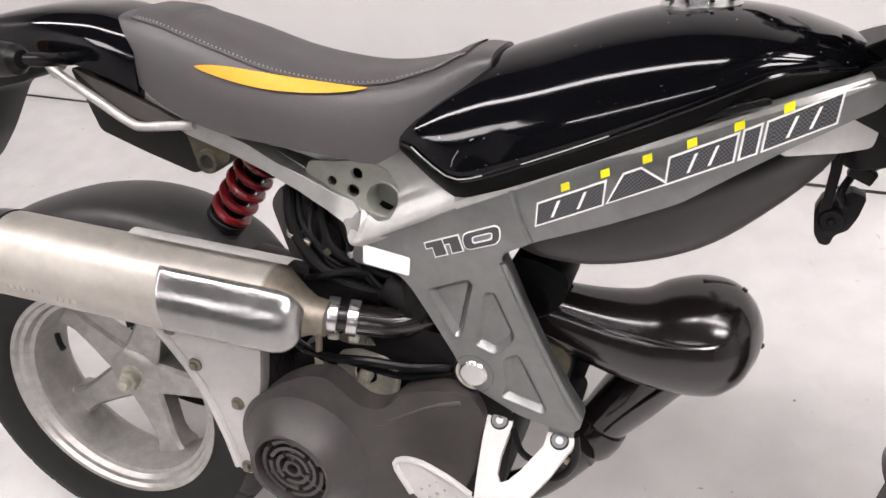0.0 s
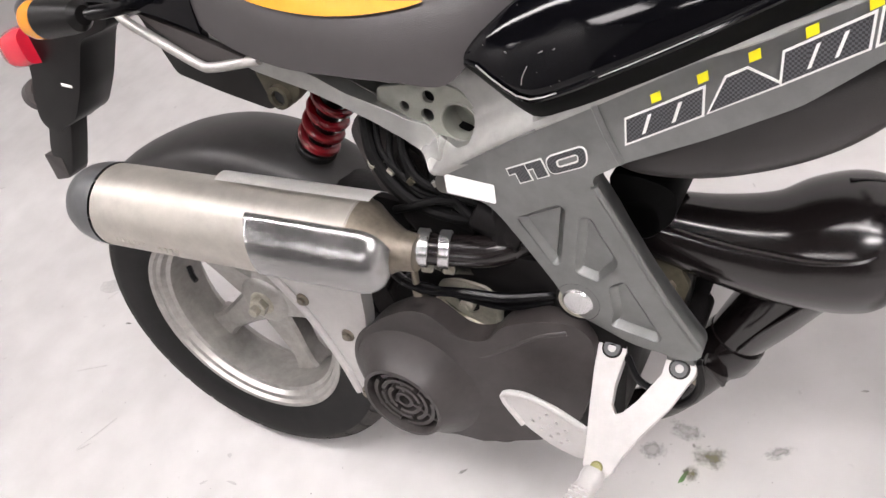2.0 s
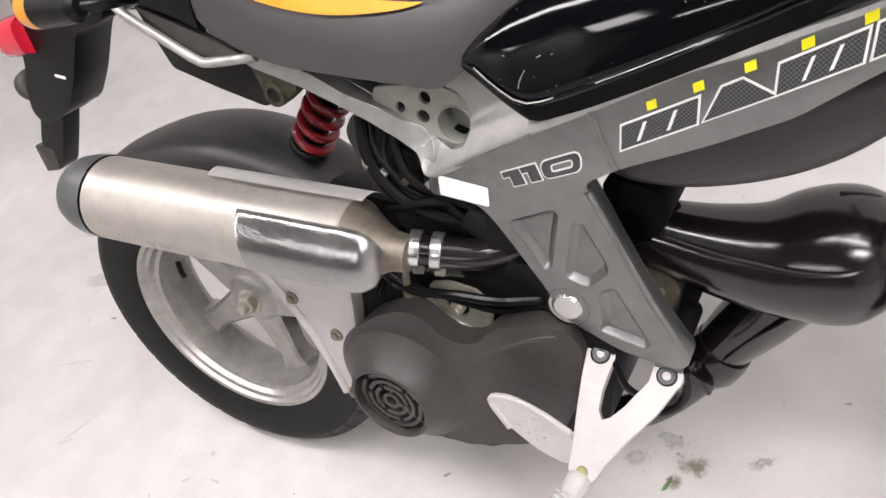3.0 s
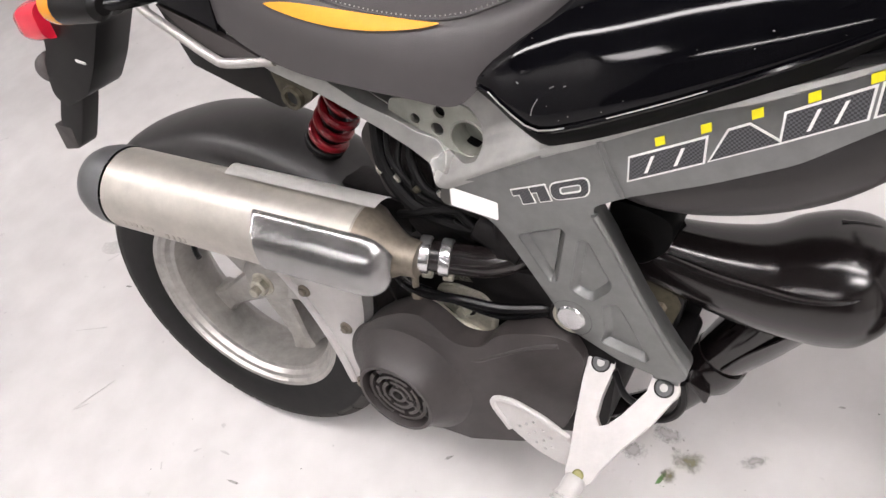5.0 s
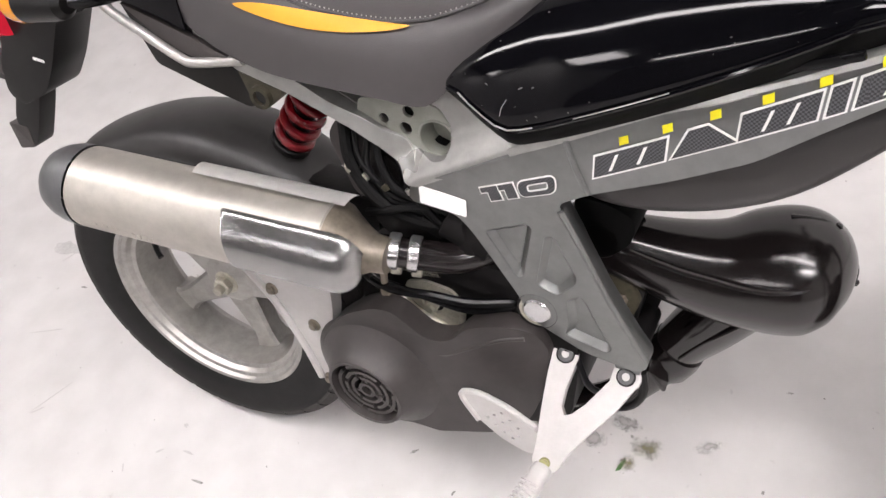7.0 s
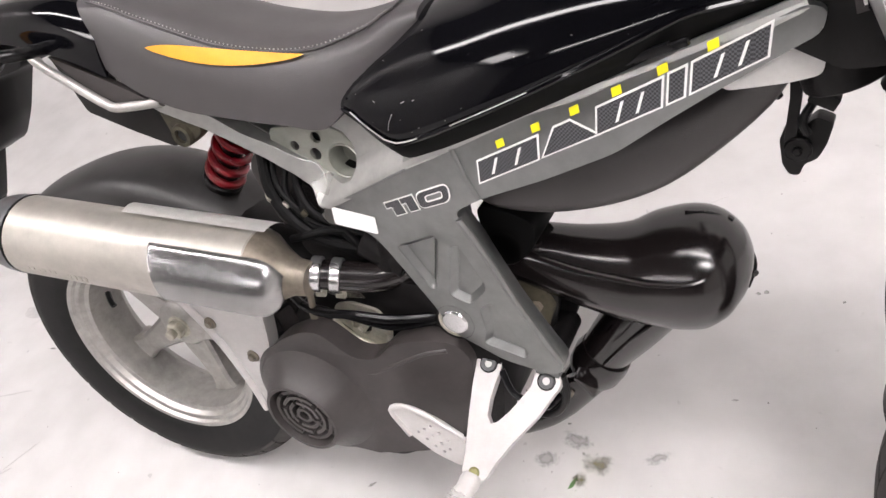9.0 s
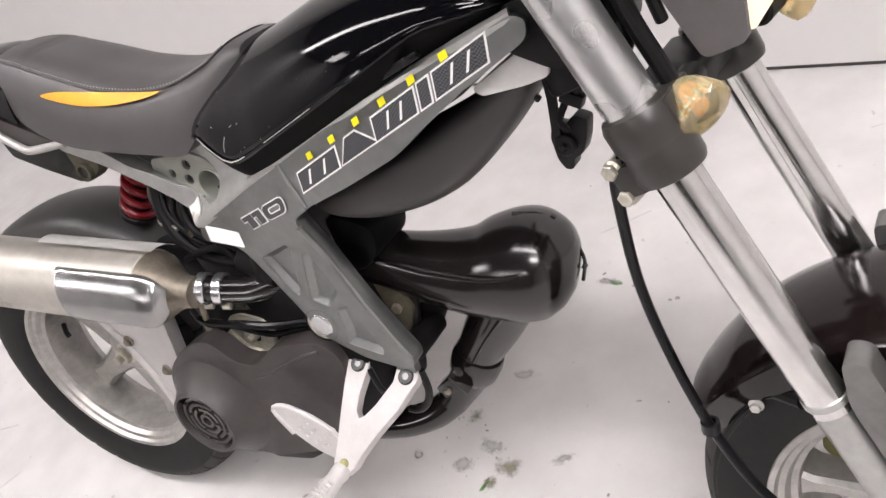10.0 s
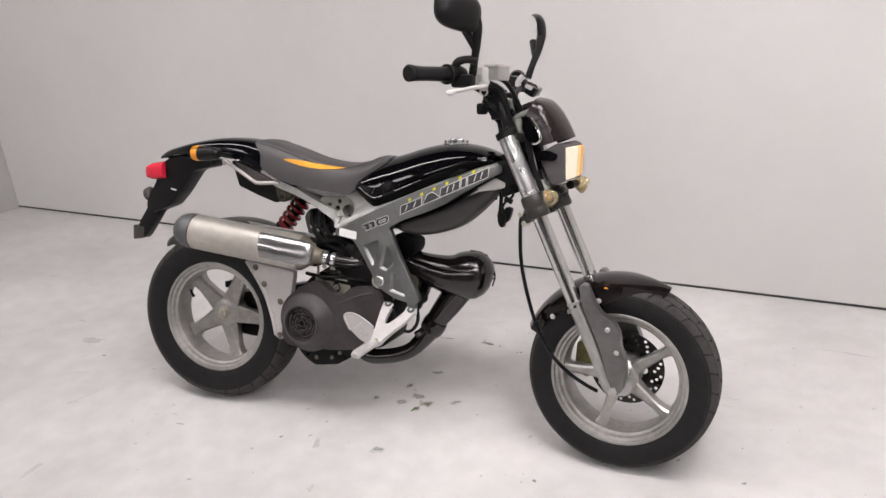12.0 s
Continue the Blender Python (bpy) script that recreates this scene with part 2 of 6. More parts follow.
def spline(points, steps=6):
    """Catmull-Rom through the points (tuples of any length)."""
    pts = [np.array(p, float) for p in points]
    pts = [2 * pts[0] - pts[1], *pts, 2 * pts[-1] - pts[-2]]
    out = []
    for i in range(1, len(pts) - 2):
        for k in range(steps):
            u = k / steps
            a, b, c, d = pts[i - 1:i + 3]
            out.append(0.5 * (2 * b + (c - a) * u + (2 * a - 5 * b + 4 * c - d) * u * u + (3 * b - a - 3 * c + d) * u ** 3))
    out.append(pts[-2])
    return out


def tube(points, radius, seg=12, steps=6, caps=True, flat=1.0):
    """A tube along a smooth path; a point may carry its own radius as a fourth number. flat: the section's height over its width."""
    path = spline(points, steps) if steps > 1 else [np.array(p, float) for p in points]
    bm = bmesh.new()
    rings = []
    up = None
    for i, p in enumerate(path):
        d = Vector(path[min(i + 1, len(path) - 1)][:3]) - Vector(path[max(i - 1, 0)][:3])
        d.normalize()
        if up is None:
            up = Vector((0, 0, 1)) if abs(d.z) < 0.9 else Vector((1, 0, 0))
        side = d.cross(up).normalized()
        up = side.cross(d).normalized()
        r = p[3] if len(p) > 3 else radius
        rings.append([bm.verts.new(Vector(p[:3]) + (side * math.cos(2 * math.pi * k / seg) + up * flat * math.sin(2 * math.pi * k / seg)) * r) for k in range(seg)])
    skin(bm, rings, caps)
    return bm


def skin(bm, rings, caps=True, closed=True):
    for a, b in zip(rings, rings[1:]):
        n = len(a)
        for k in range(n if closed else n - 1):
            bm.faces.new((a[k], a[(k + 1) % n], b[(k + 1) % n], b[k]))
    if caps:
        bm.faces.new(rings[0][::-1])
        bm.faces.new(rings[-1])


def loft(sections, caps=True):
    bm = bmesh.new()
    skin(bm, [[bm.verts.new(p) for p in s] for s in sections], caps)
    return bm


def lathe(profile, seg=48, at=(0, 0, 0), axis="y", closed=True, caps=False):
    """Turns a profile of (radius, height) about an axis through at; a closed profile makes a ring."""
    bm = bmesh.new()
    rings = []
    for r, h in profile:
        ring = []
        for k in range(seg):
            a = 2 * math.pi * k / seg
            c, s = r * math.cos(a), r * math.sin(a)
            ring.append(bm.verts.new({"y": (c, h, s), "x": (h, c, s), "z": (c, s, h)}[axis]))
        rings.append(ring)
    skin(bm, rings + ([rings[0]] if closed else []), caps and not closed)
    bm.transform(Matrix.Translation(at))
    return bm


def rod(a, b, r, seg=20, bevel=0.0015, r2=None):
    """A round bar from a to b with slightly broken edges."""
    a, b = Vector(a), Vector(b)
    n = (b - a).length
    r2 = r if r2 is None else r2
    e = min(bevel, n / 3, r / 2)
    bm = lathe([(r - e, 0), (r, e), (r2, n - e), (r2 - e, n)], seg, axis="z", closed=False, caps=True)
    bm.transform(Matrix.Translation(a) @ (b - a).to_track_quat("Z", "Y").to_matrix().to_4x4())
    return bm


def hexbolt(at, direction, r, h):
    a = Vector(at)
    d = Vector(direction).normalized()
    bm = lathe([(r * 0.9, 0), (r, h * 0.1), (r, h * 0.85), (r * 0.85, h)], 6, axis="z", closed=False, caps=True)
    bm.transform(Matrix.Translation(a) @ d.to_track_quat("Z", "Y").to_matrix().to_4x4())
    return bm


def join(*bms):
    """Several bmeshes as one."""
    out = bms[0]
    for bm in bms[1:]:
        me = bpy.data.meshes.new("tmp")
        bm.to_mesh(me)
        bm.free()
        out.from_mesh(me)
        bpy.data.meshes.remove(me)
    return out


def flip(bm):
    """The mirror image on the other side of the bike."""
    bm.transform(Matrix.Diagonal((1, -1, 1, 1)))
    return bm


def smooth_at(table, x):
    """A smooth value between the rows (x, value...) of a table."""
    xs = [r[0] for r in table]
    out = []
    for k in range(1, len(table[0])):
        ys = [r[k] for r in table]
        i = min(max(int(np.searchsorted(xs, x)) - 1, 0), len(xs) - 2)
        h = xs[i + 1] - xs[i]
        u = min(max((x - xs[i]) / h, 0), 1)
        m0 = (ys[i + 1] - ys[max(i - 1, 0)]) / (xs[i + 1] - xs[max(i - 1, 0)]) * h
        j = min(i + 2, len(xs) - 1)
        m1 = (ys[j] - ys[i]) / (xs[j] - xs[i]) * h
        out.append((2 * u ** 3 - 3 * u * u + 1) * ys[i] + (u ** 3 - 2 * u * u + u) * m0 + (3 * u * u - 2 * u ** 3) * ys[i + 1] + (u ** 3 - u * u) * m1)
    return out


# ---- room ----
X_LEFT, X_RIGHT, Y_BACK, Y_FRONT, HEIGHT, THICK = -2.578, 4.2, 1.06, -5.6, 2.75, 0.12


def slab(name, lo, hi, material, label, category, turn=0.0):
    bm = bmesh.new()
    bmesh.ops.create_cube(bm, size=1)
    lo, hi = Vector(lo), Vector(hi)
    bm.transform(Matrix.Translation((lo + hi) / 2) @ Matrix.Diagonal((*(hi - lo), 1)))
    hinge = Matrix.Translation((X_LEFT, Y_BACK, 0))
    bm.transform(hinge @ pose(0, 0, 0, 0, 0, turn) @ hinge.inverted())
    return tagged(part(name, bm, material), label, category, kind="structure")


slab("floor", (X_LEFT - THICK, Y_FRONT - THICK, -0.1), (X_RIGHT + THICK, Y_BACK + 2 * THICK, 0), FLOOR_PAINT, "white painted concrete floor with scuffs and oil stains", "floor")
slab("wall_back", (X_LEFT - THICK, Y_BACK, 0.012), (X_RIGHT + THICK, Y_BACK + THICK, HEIGHT), WALL_PAINT, "plain pale grey wall panel behind the motorcycle", "wall", 0.35)
slab("wall_left", (X_LEFT - THICK, Y_FRONT - THICK, 0.0), (X_LEFT, Y_BACK, HEIGHT), SHADED_WALL_PAINT, "plain side wall meeting the back wall, its shade put into a darker paint", "wall")
slab("wall_right", (X_RIGHT, Y_FRONT - THICK, 0), (X_RIGHT + THICK, Y_BACK + THICK, HEIGHT), WALL_PAINT, "plain pale grey wall closing the room", "wall")
slab("wall_front", (X_LEFT, Y_FRONT - THICK, 0), (X_RIGHT, Y_FRONT, HEIGHT), DARK_WALL, "plain grey wall closing the room", "wall")
slab("ceiling", (X_LEFT - THICK, Y_FRONT - THICK, HEIGHT), (X_RIGHT + THICK, Y_BACK + 2 * THICK, HEIGHT + 0.1), CEILING_PAINT, "plain dark ceiling that carries the light panels", "ceiling")
slab("trim", (X_LEFT - THICK, Y_BACK + 0.006, -0.02), (X_RIGHT + THICK, Y_BACK + 0.05, 0.012), GAP, "dark open joint under the back wall panel", "joint", 0.35)

PANEL = glow("light_panel", (1.0, 0.94, 0.945), LIGHT)
PANEL_SOFT = glow("soft_light_panel", (1.0, 0.94, 0.945), LIGHT * 0.55)


def ceiling_light(x, y, w, d, panel):
    thing = tagged(new("ceiling_light"), "white rectangular light panel out of view, switched on, two of five being added fill", "ceiling light", "ceiling light panels")
    thing.location = (x, y, HEIGHT)
    part("frame", prism([(-w / 2 - 0.02, -0.05), (w / 2 + 0.02, -0.05), (w / 2 + 0.02, 0), (-w / 2 - 0.02, 0)], -d / 2 - 0.02, d / 2 + 0.02, 0.004), CEILING_PAINT, thing)
    part("diffuser", box((w, d, 0.008), (0, 0, -0.056), 0.002), panel, thing)
    return thing


# The last two panels are unseen fill, added to brighten the right-hand side.
for cx, cy, cw, cd, panel in ((0.09, -0.62, 5.1, 0.18, PANEL), (0.45, -4.40, 3.6, 0.24, PANEL), (-1.95, -2.75, 0.70, 0.80, PANEL_SOFT), (2.5, -1.50, 1.1, 0.46, PANEL), (1.9, -0.10, 1.0, 0.40, PANEL)):
    ceiling_light(cx, cy, cw, cd, panel)

# ---- motorcycle: x ahead, y to its left, z up from the rear tyre's foot ----
YAW, LEANS = 5.2, 13.0
bike = tagged(new("motorcycle"), "small black and silver motorcycle leaning on its stand, headlight lit", "motorcycle")
bike.matrix_basis = pose(-0.004, -0.118, 0.0, 0, 0, YAW) @ pose(0, 0, 0, -LEANS)
RAKE, STEER = 23.0, -5.0
HEAD = Matrix.Translation((0.98, 0, 0.62)) @ pose(0, 0, 0, 0, -RAKE, 0) @ pose(0, 0, 0, 0, 0, STEER) @ pose(0, 0, 0, 0, RAKE, 0) @ Matrix.Translation((-0.98, 0, -0.62))


LIFT = 0.0


def bp(name, bm, material, parent=None, label="", m=None, sharp=32):
    return part(name, bm, material, parent or bike, label, Matrix.Translation((0, 0, LIFT)) @ (m or Matrix()), sharp)


def along_fork(z, ahead=0.0):
    """The x of the fork legs' line at height z."""
    return 1.027 + (0.62 - z) * 0.460 + ahead


# wheels
def wheel(name, cx, cz, radius, half, first, m=None, wide=1.0, inset=0.0):
    at = (cx, 0, cz)
    k = half / 0.062
    rim_profile = [(0.180, -0.050), (0.175, -0.0535), (0.169, -0.0525), (0.166, -0.047), (0.160, -0.045), (0.156, -0.037), (0.150, -0.034), (0.147, -0.022),
                   (0.147, 0.022), (0.150, 0.034), (0.160, 0.045), (0.169, 0.0525), (0.175, 0.0535), (0.180, 0.050), (0.160, 0.030), (0.160, -0.030)]
    rim = bp(name, lathe([(r * 0.957, y * k) for r, y in rim_profile], 96, at), WHEEL, None, "cast silver five-spoke wheel with a black tyre", m, 24)
    d = radius - 0.243
    tyre_profile = [(0.154, -0.044), (0.168, -0.0525), (0.174, -0.056), (0.190, -0.0605), (0.210 + d * 0.6, -0.062), (0.222 + d * 0.8, -0.059), (0.2285 + d, -0.052), (0.2335 + d, -0.038),
                    (0.2365 + d, -0.02), (0.2375 + d, 0.0)]
    tyre_profile += [(r, -y) for r, y in tyre_profile[-2::-1]]
    tyre = bp("tyre", lathe([(r, y * k) for r, y in tyre_profile], 120, at), RUBBER, rim, "", m)
    # tread blocks with open grooves between them
    blocks = bmesh.new()
    count = 30
    rows_y = [(-1.0, -0.59), (-0.55, -0.05), (0.0, 0.52), (0.56, 1.0)]

    def skin_at(v):
        return smooth_at([(0.0, 0.2410), (0.02, 0.2400), (0.038, 0.2370), (0.051, 0.2310), (0.062, 0.2190)], abs(v) * 0.06)[0] + d, v * 0.06 * k

    for i in range(count):
        for j, (v0, v1) in enumerate(rows_y):
            shift = (0.5 if j % 2 else 0.0) + 0.14 * (j - 1.5)
            a0 = 2 * math.pi * (i + shift + 0.06) / count
            a1 = 2 * math.pi * (i + shift + 0.94) / count
            grid = []
            for u in range(5):
                line = []
                for w in range(4):
                    v = v0 + (v1 - v0) * u / 4
                    a = a0 + (a1 - a0) * w / 3 + 0.09 * (v * v if j in (0, 3) else abs(v) * 0.6)
                    r, y = skin_at(v)
                    lift = 0.0006 if abs(v) < 0.85 else 0.0006 - 0.002 * (abs(v) - 0.85) / 0.15
                    line.append([blocks.verts.new((cx + rr * math.cos(a), y, cz + rr * math.sin(a))) for rr in (r - 0.006, r + lift)])
                grid.append(line)
            for u in range(4):
                for w in range(3):
                    blocks.faces.new([grid[u][w][1], grid[u + 1][w][1], grid[u + 1][w + 1][1], grid[u][w + 1][1]])
            rim_loop = [grid[u][0] for u in range(5)] + [grid[4][w] for w in range(1, 4)] + [grid[u][3] for u in range(3, -1, -1)] + [grid[0][w] for w in range(2, 0, -1)]
            for a, b in zip(rim_loop, rim_loop[1:] + rim_loop[:1]):
                blocks.faces.new((a[0], b[0], b[1], a[1]))
    tagged(bp("tread", blocks, TREAD, tyre, "", m), kind="stuff")
    # spokes
    for i in range(5):
        a = first + 72 * i
        front = -0.024 * k
        rings = []
        for r, w, y0, y1 in ((0.024, 0.030 * min(1, wide), front, 0.016), (0.045, 0.0275 * min(1, wide), front - 0.001, 0.016), (0.072, 0.0205 * wide, front, 0.012), (0.112, 0.0165 * wide, front, 0.010), (0.130, 0.0185 * wide, front - 0.002, 0.012), (0.142, 0.027 * min(1, wide), front - 0.003, 0.016), (0.150, 0.030 * min(1, wide), front - 0.003, 0.012)):
            e = 0.005
            rings.append([(r, y0, -w + e), (r, y0, w - e), (r, y0 + e, w), (r, y1, w * 0.8), (r, y1, -w * 0.8), (r, y0 + e, -w)])
        bp("spoke", loft(rings), WHEEL, rim, "", (m or Matrix()) @ Matrix.Translation((cx, inset, cz)) @ pose(0, 0, 0, 0, -a, 0))
    bp("hub", lathe([(0.018, -0.032 * k), (0.030, -0.031 * k), (0.040, -0.027), (0.046, -0.022), (0.046, 0.04), (0.018, 0.045)], 40, (cx, inset, cz)), WHEEL, rim, "", m)
    return rim


RC, FC = (0.013, 0.0, 0.258), (1.2245, 0.0, 0.232)
REAR = Matrix.Translation((RC[0], 0.006, RC[2])) @ pose(0, 0, 0, 0, 0, 3.5) @ Matrix.Translation([-c for c in RC])
rear = wheel("rear_wheel", RC[0], RC[2], 0.255, 0.062, -6, REAR, 1.15, 0.032)
bp("axle_nut", join(rod((0, -0.028, 0), (0, -0.036, 0), 0.021, 28), hexbolt((0, -0.036, 0), (0, -1, 0), 0.0155, 0.013), rod((0, -0.046, 0), (0, -0.060, 0), 0.0085)), ZINC, rear, "zinc-plated axle nut", REAR @ Matrix.Translation((RC[0], 0.034, RC[2])))
bp("valve", tube([(-0.112, -0.020, 0.064), (-0.100, -0.030, 0.056), (-0.092, -0.034, 0.050)], 0.0045, 8, 3), HOSE, rear, "", REAR @ Matrix.Translation((RC[0], 0.012, RC[2])))
front = wheel("front_wheel", FC[0], FC[2], 0.2375, 0.066, 36, HEAD, 0.62)

# left-hand drive case behind the rear wheel
bp("drive_case", prism(rounded([(-0.06, 0.20), (-0.05, 0.30), (0.08, 0.32), (0.30, 0.37), (0.52, 0.36), (0.56, 0.22), (0.40, 0.19), (0.06, 0.175)], 0.03), 0.066, 0.13, 0.012), ENGINE)
# inner mudguard over the rear tyre
rows = []
for p in spline([(-0.175, 0.478, 0.040, 0.026), (-0.150, 0.492, 0.054, 0.032), (-0.110, 0.510, 0.062, 0.036), (-0.050, 0.530, 0.066, 0.040), (0.010, 0.545, 0.068, 0.042), (0.075, 0.552, 0.070, 0.044), (0.137, 0.548, 0.070, 0.048), (0.192, 0.533, 0.068, 0.050), (0.237, 0.511, 0.064, 0.050), (0.268, 0.484, 0.056, 0.050)], 5):
    x, z, w, drop = p[0] - 0.006, p[1] + 0.005, p[2], p[3]
    over = [(x, 0.030 + w * math.sin(radians(-90 + 9 * k)), z - drop * (1 - abs(math.cos(radians(-90 + 9 * k))) ** 0.8)) for k in range(21)]
    rows.append(over + [(x, 0.030 + (yy - 0.030) * 0.95, zz - 0.004) for _, yy, zz in over[::-1]])
bp("inner_mudguard", loft(rows), HUGGER, None, "smooth dark inner mudguard over the rear tyre", sharp=60)
stand = bp("side_stand", tube([(0.120, 0.090, 0.215), (0.080, 0.130, 0.140), (0.030, 0.180, 0.056)], 0.0105, 12, 4), PLASTIC, None, "black side stand beside the rear wheel")
bp("stand_foot", box((0.055, 0.036, 0.010), (0.026, 0.186, 0.0490), 0.003, (13, 0, 0)), PLASTIC, stand)
bp("rear_brake_arm", join(box((0.05, 0.012, 0.026), (0.03, 0.045, 0.335), 0.004, (0, 20, 0)), rod((0.01, 0.02, 0.345), (0.035, 0.05, 0.345), 0.010)), PLASTIC)

# frame: one cast side each, spar and down tube
def grown(outline, by):
    """The outline pushed outwards by a little."""
    n = len(outline)
    area = sum(a[0] * b[1] - b[0] * a[1] for a, b in zip(outline, outline[1:] + outline[:1]))
    sg = 1 if area > 0 else -1
    out = []
    for i in range(n):
        p, a, b = (Vector(outline[k % n]) for k in (i, i - 1, i + 1))
        d1, d2 = (p - a).normalized(), (b - p).normalized()
        n1, n2 = Vector((d1.y, -d1.x)) * sg, Vector((d2.y, -d2.x)) * sg
        m = (n1 + n2)
        m = m / max(0.35, m.length_squared / 2)
        out.append(tuple(p + m * by))
    return out


SIDE = rounded([(0.442, 0.538), (0.445, 0.557), (0.505, 0.585), (0.560, 0.611), (0.616, 0.636), (0.700, 0.675), (0.766, 0.698), (0.850, 0.728), (0.902, 0.747), (0.913, 0.742), (0.911, 0.726), (0.890, 0.715), (0.852, 0.695),
                (0.810, 0.669), (0.770, 0.642), (0.710, 0.616), (0.642, 0.590), (0.609, 0.571), (0.624, 0.520), (0.648, 0.465), (0.676, 0.412), (0.692, 0.386), (0.690, 0.372), (0.676, 0.366), (0.624, 0.377), (0.588, 0.396), (0.566, 0.408), (0.556, 0.436),
                (0.529, 0.482), (0.508, 0.516), (0.494, 0.531)], 0.010, 3)
POCKETS = [rounded(p, 0.006, 3) for p in ([(0.525, 0.516), (0.572, 0.535), (0.577, 0.529), (0.563, 0.466), (0.555, 0.463)],
                                          [(0.589, 0.522), (0.599, 0.524), (0.620, 0.477), (0.618, 0.469), (0.598, 0.449), (0.576, 0.458)],
                                          [(0.608, 0.446), (0.624, 0.455), (0.655, 0.391), (0.650, 0.384), (0.604, 0.397), (0.610, 0.413)])]
SPREAD = [(0.45, 0.0), (0.53, -0.007), (0.60, -0.013), (0.645, -0.016), (0.70, -0.018), (0.75, -0.018), (0.80, -0.016), (0.85, -0.010), (0.90, 0.002), (0.95, 0.010)]


def spread(x, z):
    """How far the spar's flank bows out (minus) or draws in towards the steering head."""
    u = min(1.0, max(0.0, (z - 0.52) / 0.07))
    return smooth_at(SPREAD, min(max(x, 0.45), 0.95))[0] * u * u * (3 - 2 * u)


def bowed(bm):
    bmesh.ops.subdivide_edges(bm, edges=[e for e in bm.edges if e.calc_length() > 0.06], cuts=2)
    for v in bm.verts:
        v.co.y += spread(v.co.x, v.co.z)
    return bm


def along_spar(points, radius, y=-0.0655):
    return tube([(x, y + spread(x, z), z) for x, z in points], radius, 10, 4)


frame_right = bp("frame", bowed(prism(SIDE, -0.066, -0.045, 0.0034, POCKETS)), SILVER, None, "cast silver-grey frame spar")
bp("web", bowed(prism(SIDE, -0.0535, -0.0435, 0.002)), SILVER, frame_right)
FAR_SIDE = [p for p in SIDE if p[1] > 0.555 or p[0] < 0.50]
bp("frame", flip(bowed(prism(FAR_SIDE, -0.066, -0.040, 0.004))), SILVER, None, "cast silver-grey frame spar")
bp("edge_rib", along_spar([(0.611, 0.562), (0.626, 0.516), (0.650, 0.462), (0.676, 0.410), (0.690, 0.385)], 0.0036), SILVER, frame_right)
bp("top_rib", along_spar([(0.566, 0.616), (0.618, 0.637), (0.700, 0.674), (0.770, 0.698), (0.850, 0.727), (0.900, 0.743)], 0.0085, -0.0575), CAST, frame_right)
bp("weld_seam", along_spar([(0.622, 0.640), (0.630, 0.614), (0.640, 0.590)], 0.0028, -0.0660), SILVER, frame_right)
for pocket in POCKETS:
    walls = bmesh.new()
    rings = [[walls.verts.new((x, y, z)) for x, z in grown(pocket, by)] for by, y in ((0.0004, -0.0650), (-0.0006, -0.0640), (-0.0048, -0.0592), (-0.0062, -0.0582))]
    skin(walls, rings, caps=False)
    walls.faces.new(rings[-1])
    bp("pocket_wall", bowed(walls), SILVER, frame_right)
# Matte black block added to paint the dark gap above the chamber neck.
bp("dark_gap_filler", prism(rounded([(0.606, 0.550), (0.640, 0.545), (0.668, 0.532), (0.664, 0.502), (0.640, 0.480), (0.612, 0.492)], 0.012, 4), -0.030, 0.040, 0.010), TRIM, None, "black block added to fill the dark gap above the chamber neck")
bp("cross_tube", rod((0.63, -0.03, 0.50), (0.63, 0.03, 0.50), 0.022), ENGINE)
for x, z in ((0.601, 0.361), (0.668, 0.351)):
    bp("hanger_lug", prism(rounded([(x - 0.014, z + 0.050), (x + 0.014, z + 0.040), (x + 0.013, z - 0.008), (x - 0.013, z - 0.008)], 0.006, 3), -0.0575, -0.046, 0.002), SILVER, frame_right)
bp("cross_tube", rod((0.665, -0.03, 0.365), (0.665, 0.03, 0.365), 0.016), ENGINE)
LIFT = 0.010
pivot = bp("pivot_bolt", rod((0.574, -0.052, 0.411), (0.574, -0.0680, 0.411), 0.0165, 36, 0.003), CHROME, None, "bright pivot cap")
bp("washer", lathe([(0.0172, -0.0655), (0.0198, -0.0660), (0.0198, -0.062), (0.0172, -0.062)], 36, (0.574, 0, 0.411)), ZINC, pivot)
# Black ring painting the dark recess round the cap.
bp("recess_shade_ring", lathe([(0.0198, -0.0645), (0.0228, -0.0662), (0.0232, -0.062), (0.0198, -0.062)], 36, (0.574, 0, 0.411)), ENGINE, pivot)

# rear casting, side plate and seat rails
LIFT = 0.0


def leaned(bm, foot, by):
    for v in bm.verts:
        u = min(1.0, max(0.0, (v.co.x - 0.36) / 0.08)) * min(1.0, max(0.0, (v.co.z - 0.560) / 0.03))
        v.co.y += max(0.0, v.co.z - foot) * by + 0.014 * u
    return bm


def shelved(bm):
    """Leans the casting inwards above the flank's upper edge, as a sloping shelf that turns upright."""
    way = Vector((-0.43, 0, 0.90)).normalized()
    for d in (0.002, 0.008, 0.016, 0.024, 0.034, 0.050):
        bmesh.ops.bisect_plane(bm, geom=bm.verts[:] + bm.edges[:] + bm.faces[:], plane_co=Vector((0.447, 0, 0.560)) + way * d, plane_no=way)
    for v in bm.verts:
        d = max(0.0, (Vector((v.co.x, 0, v.co.z)) - Vector((0.447, 0, 0.560))).dot(way))
        v.co.y += min(d, 0.026) * 0.85 + max(0.0, d - 0.026) * 0.12
    return bm


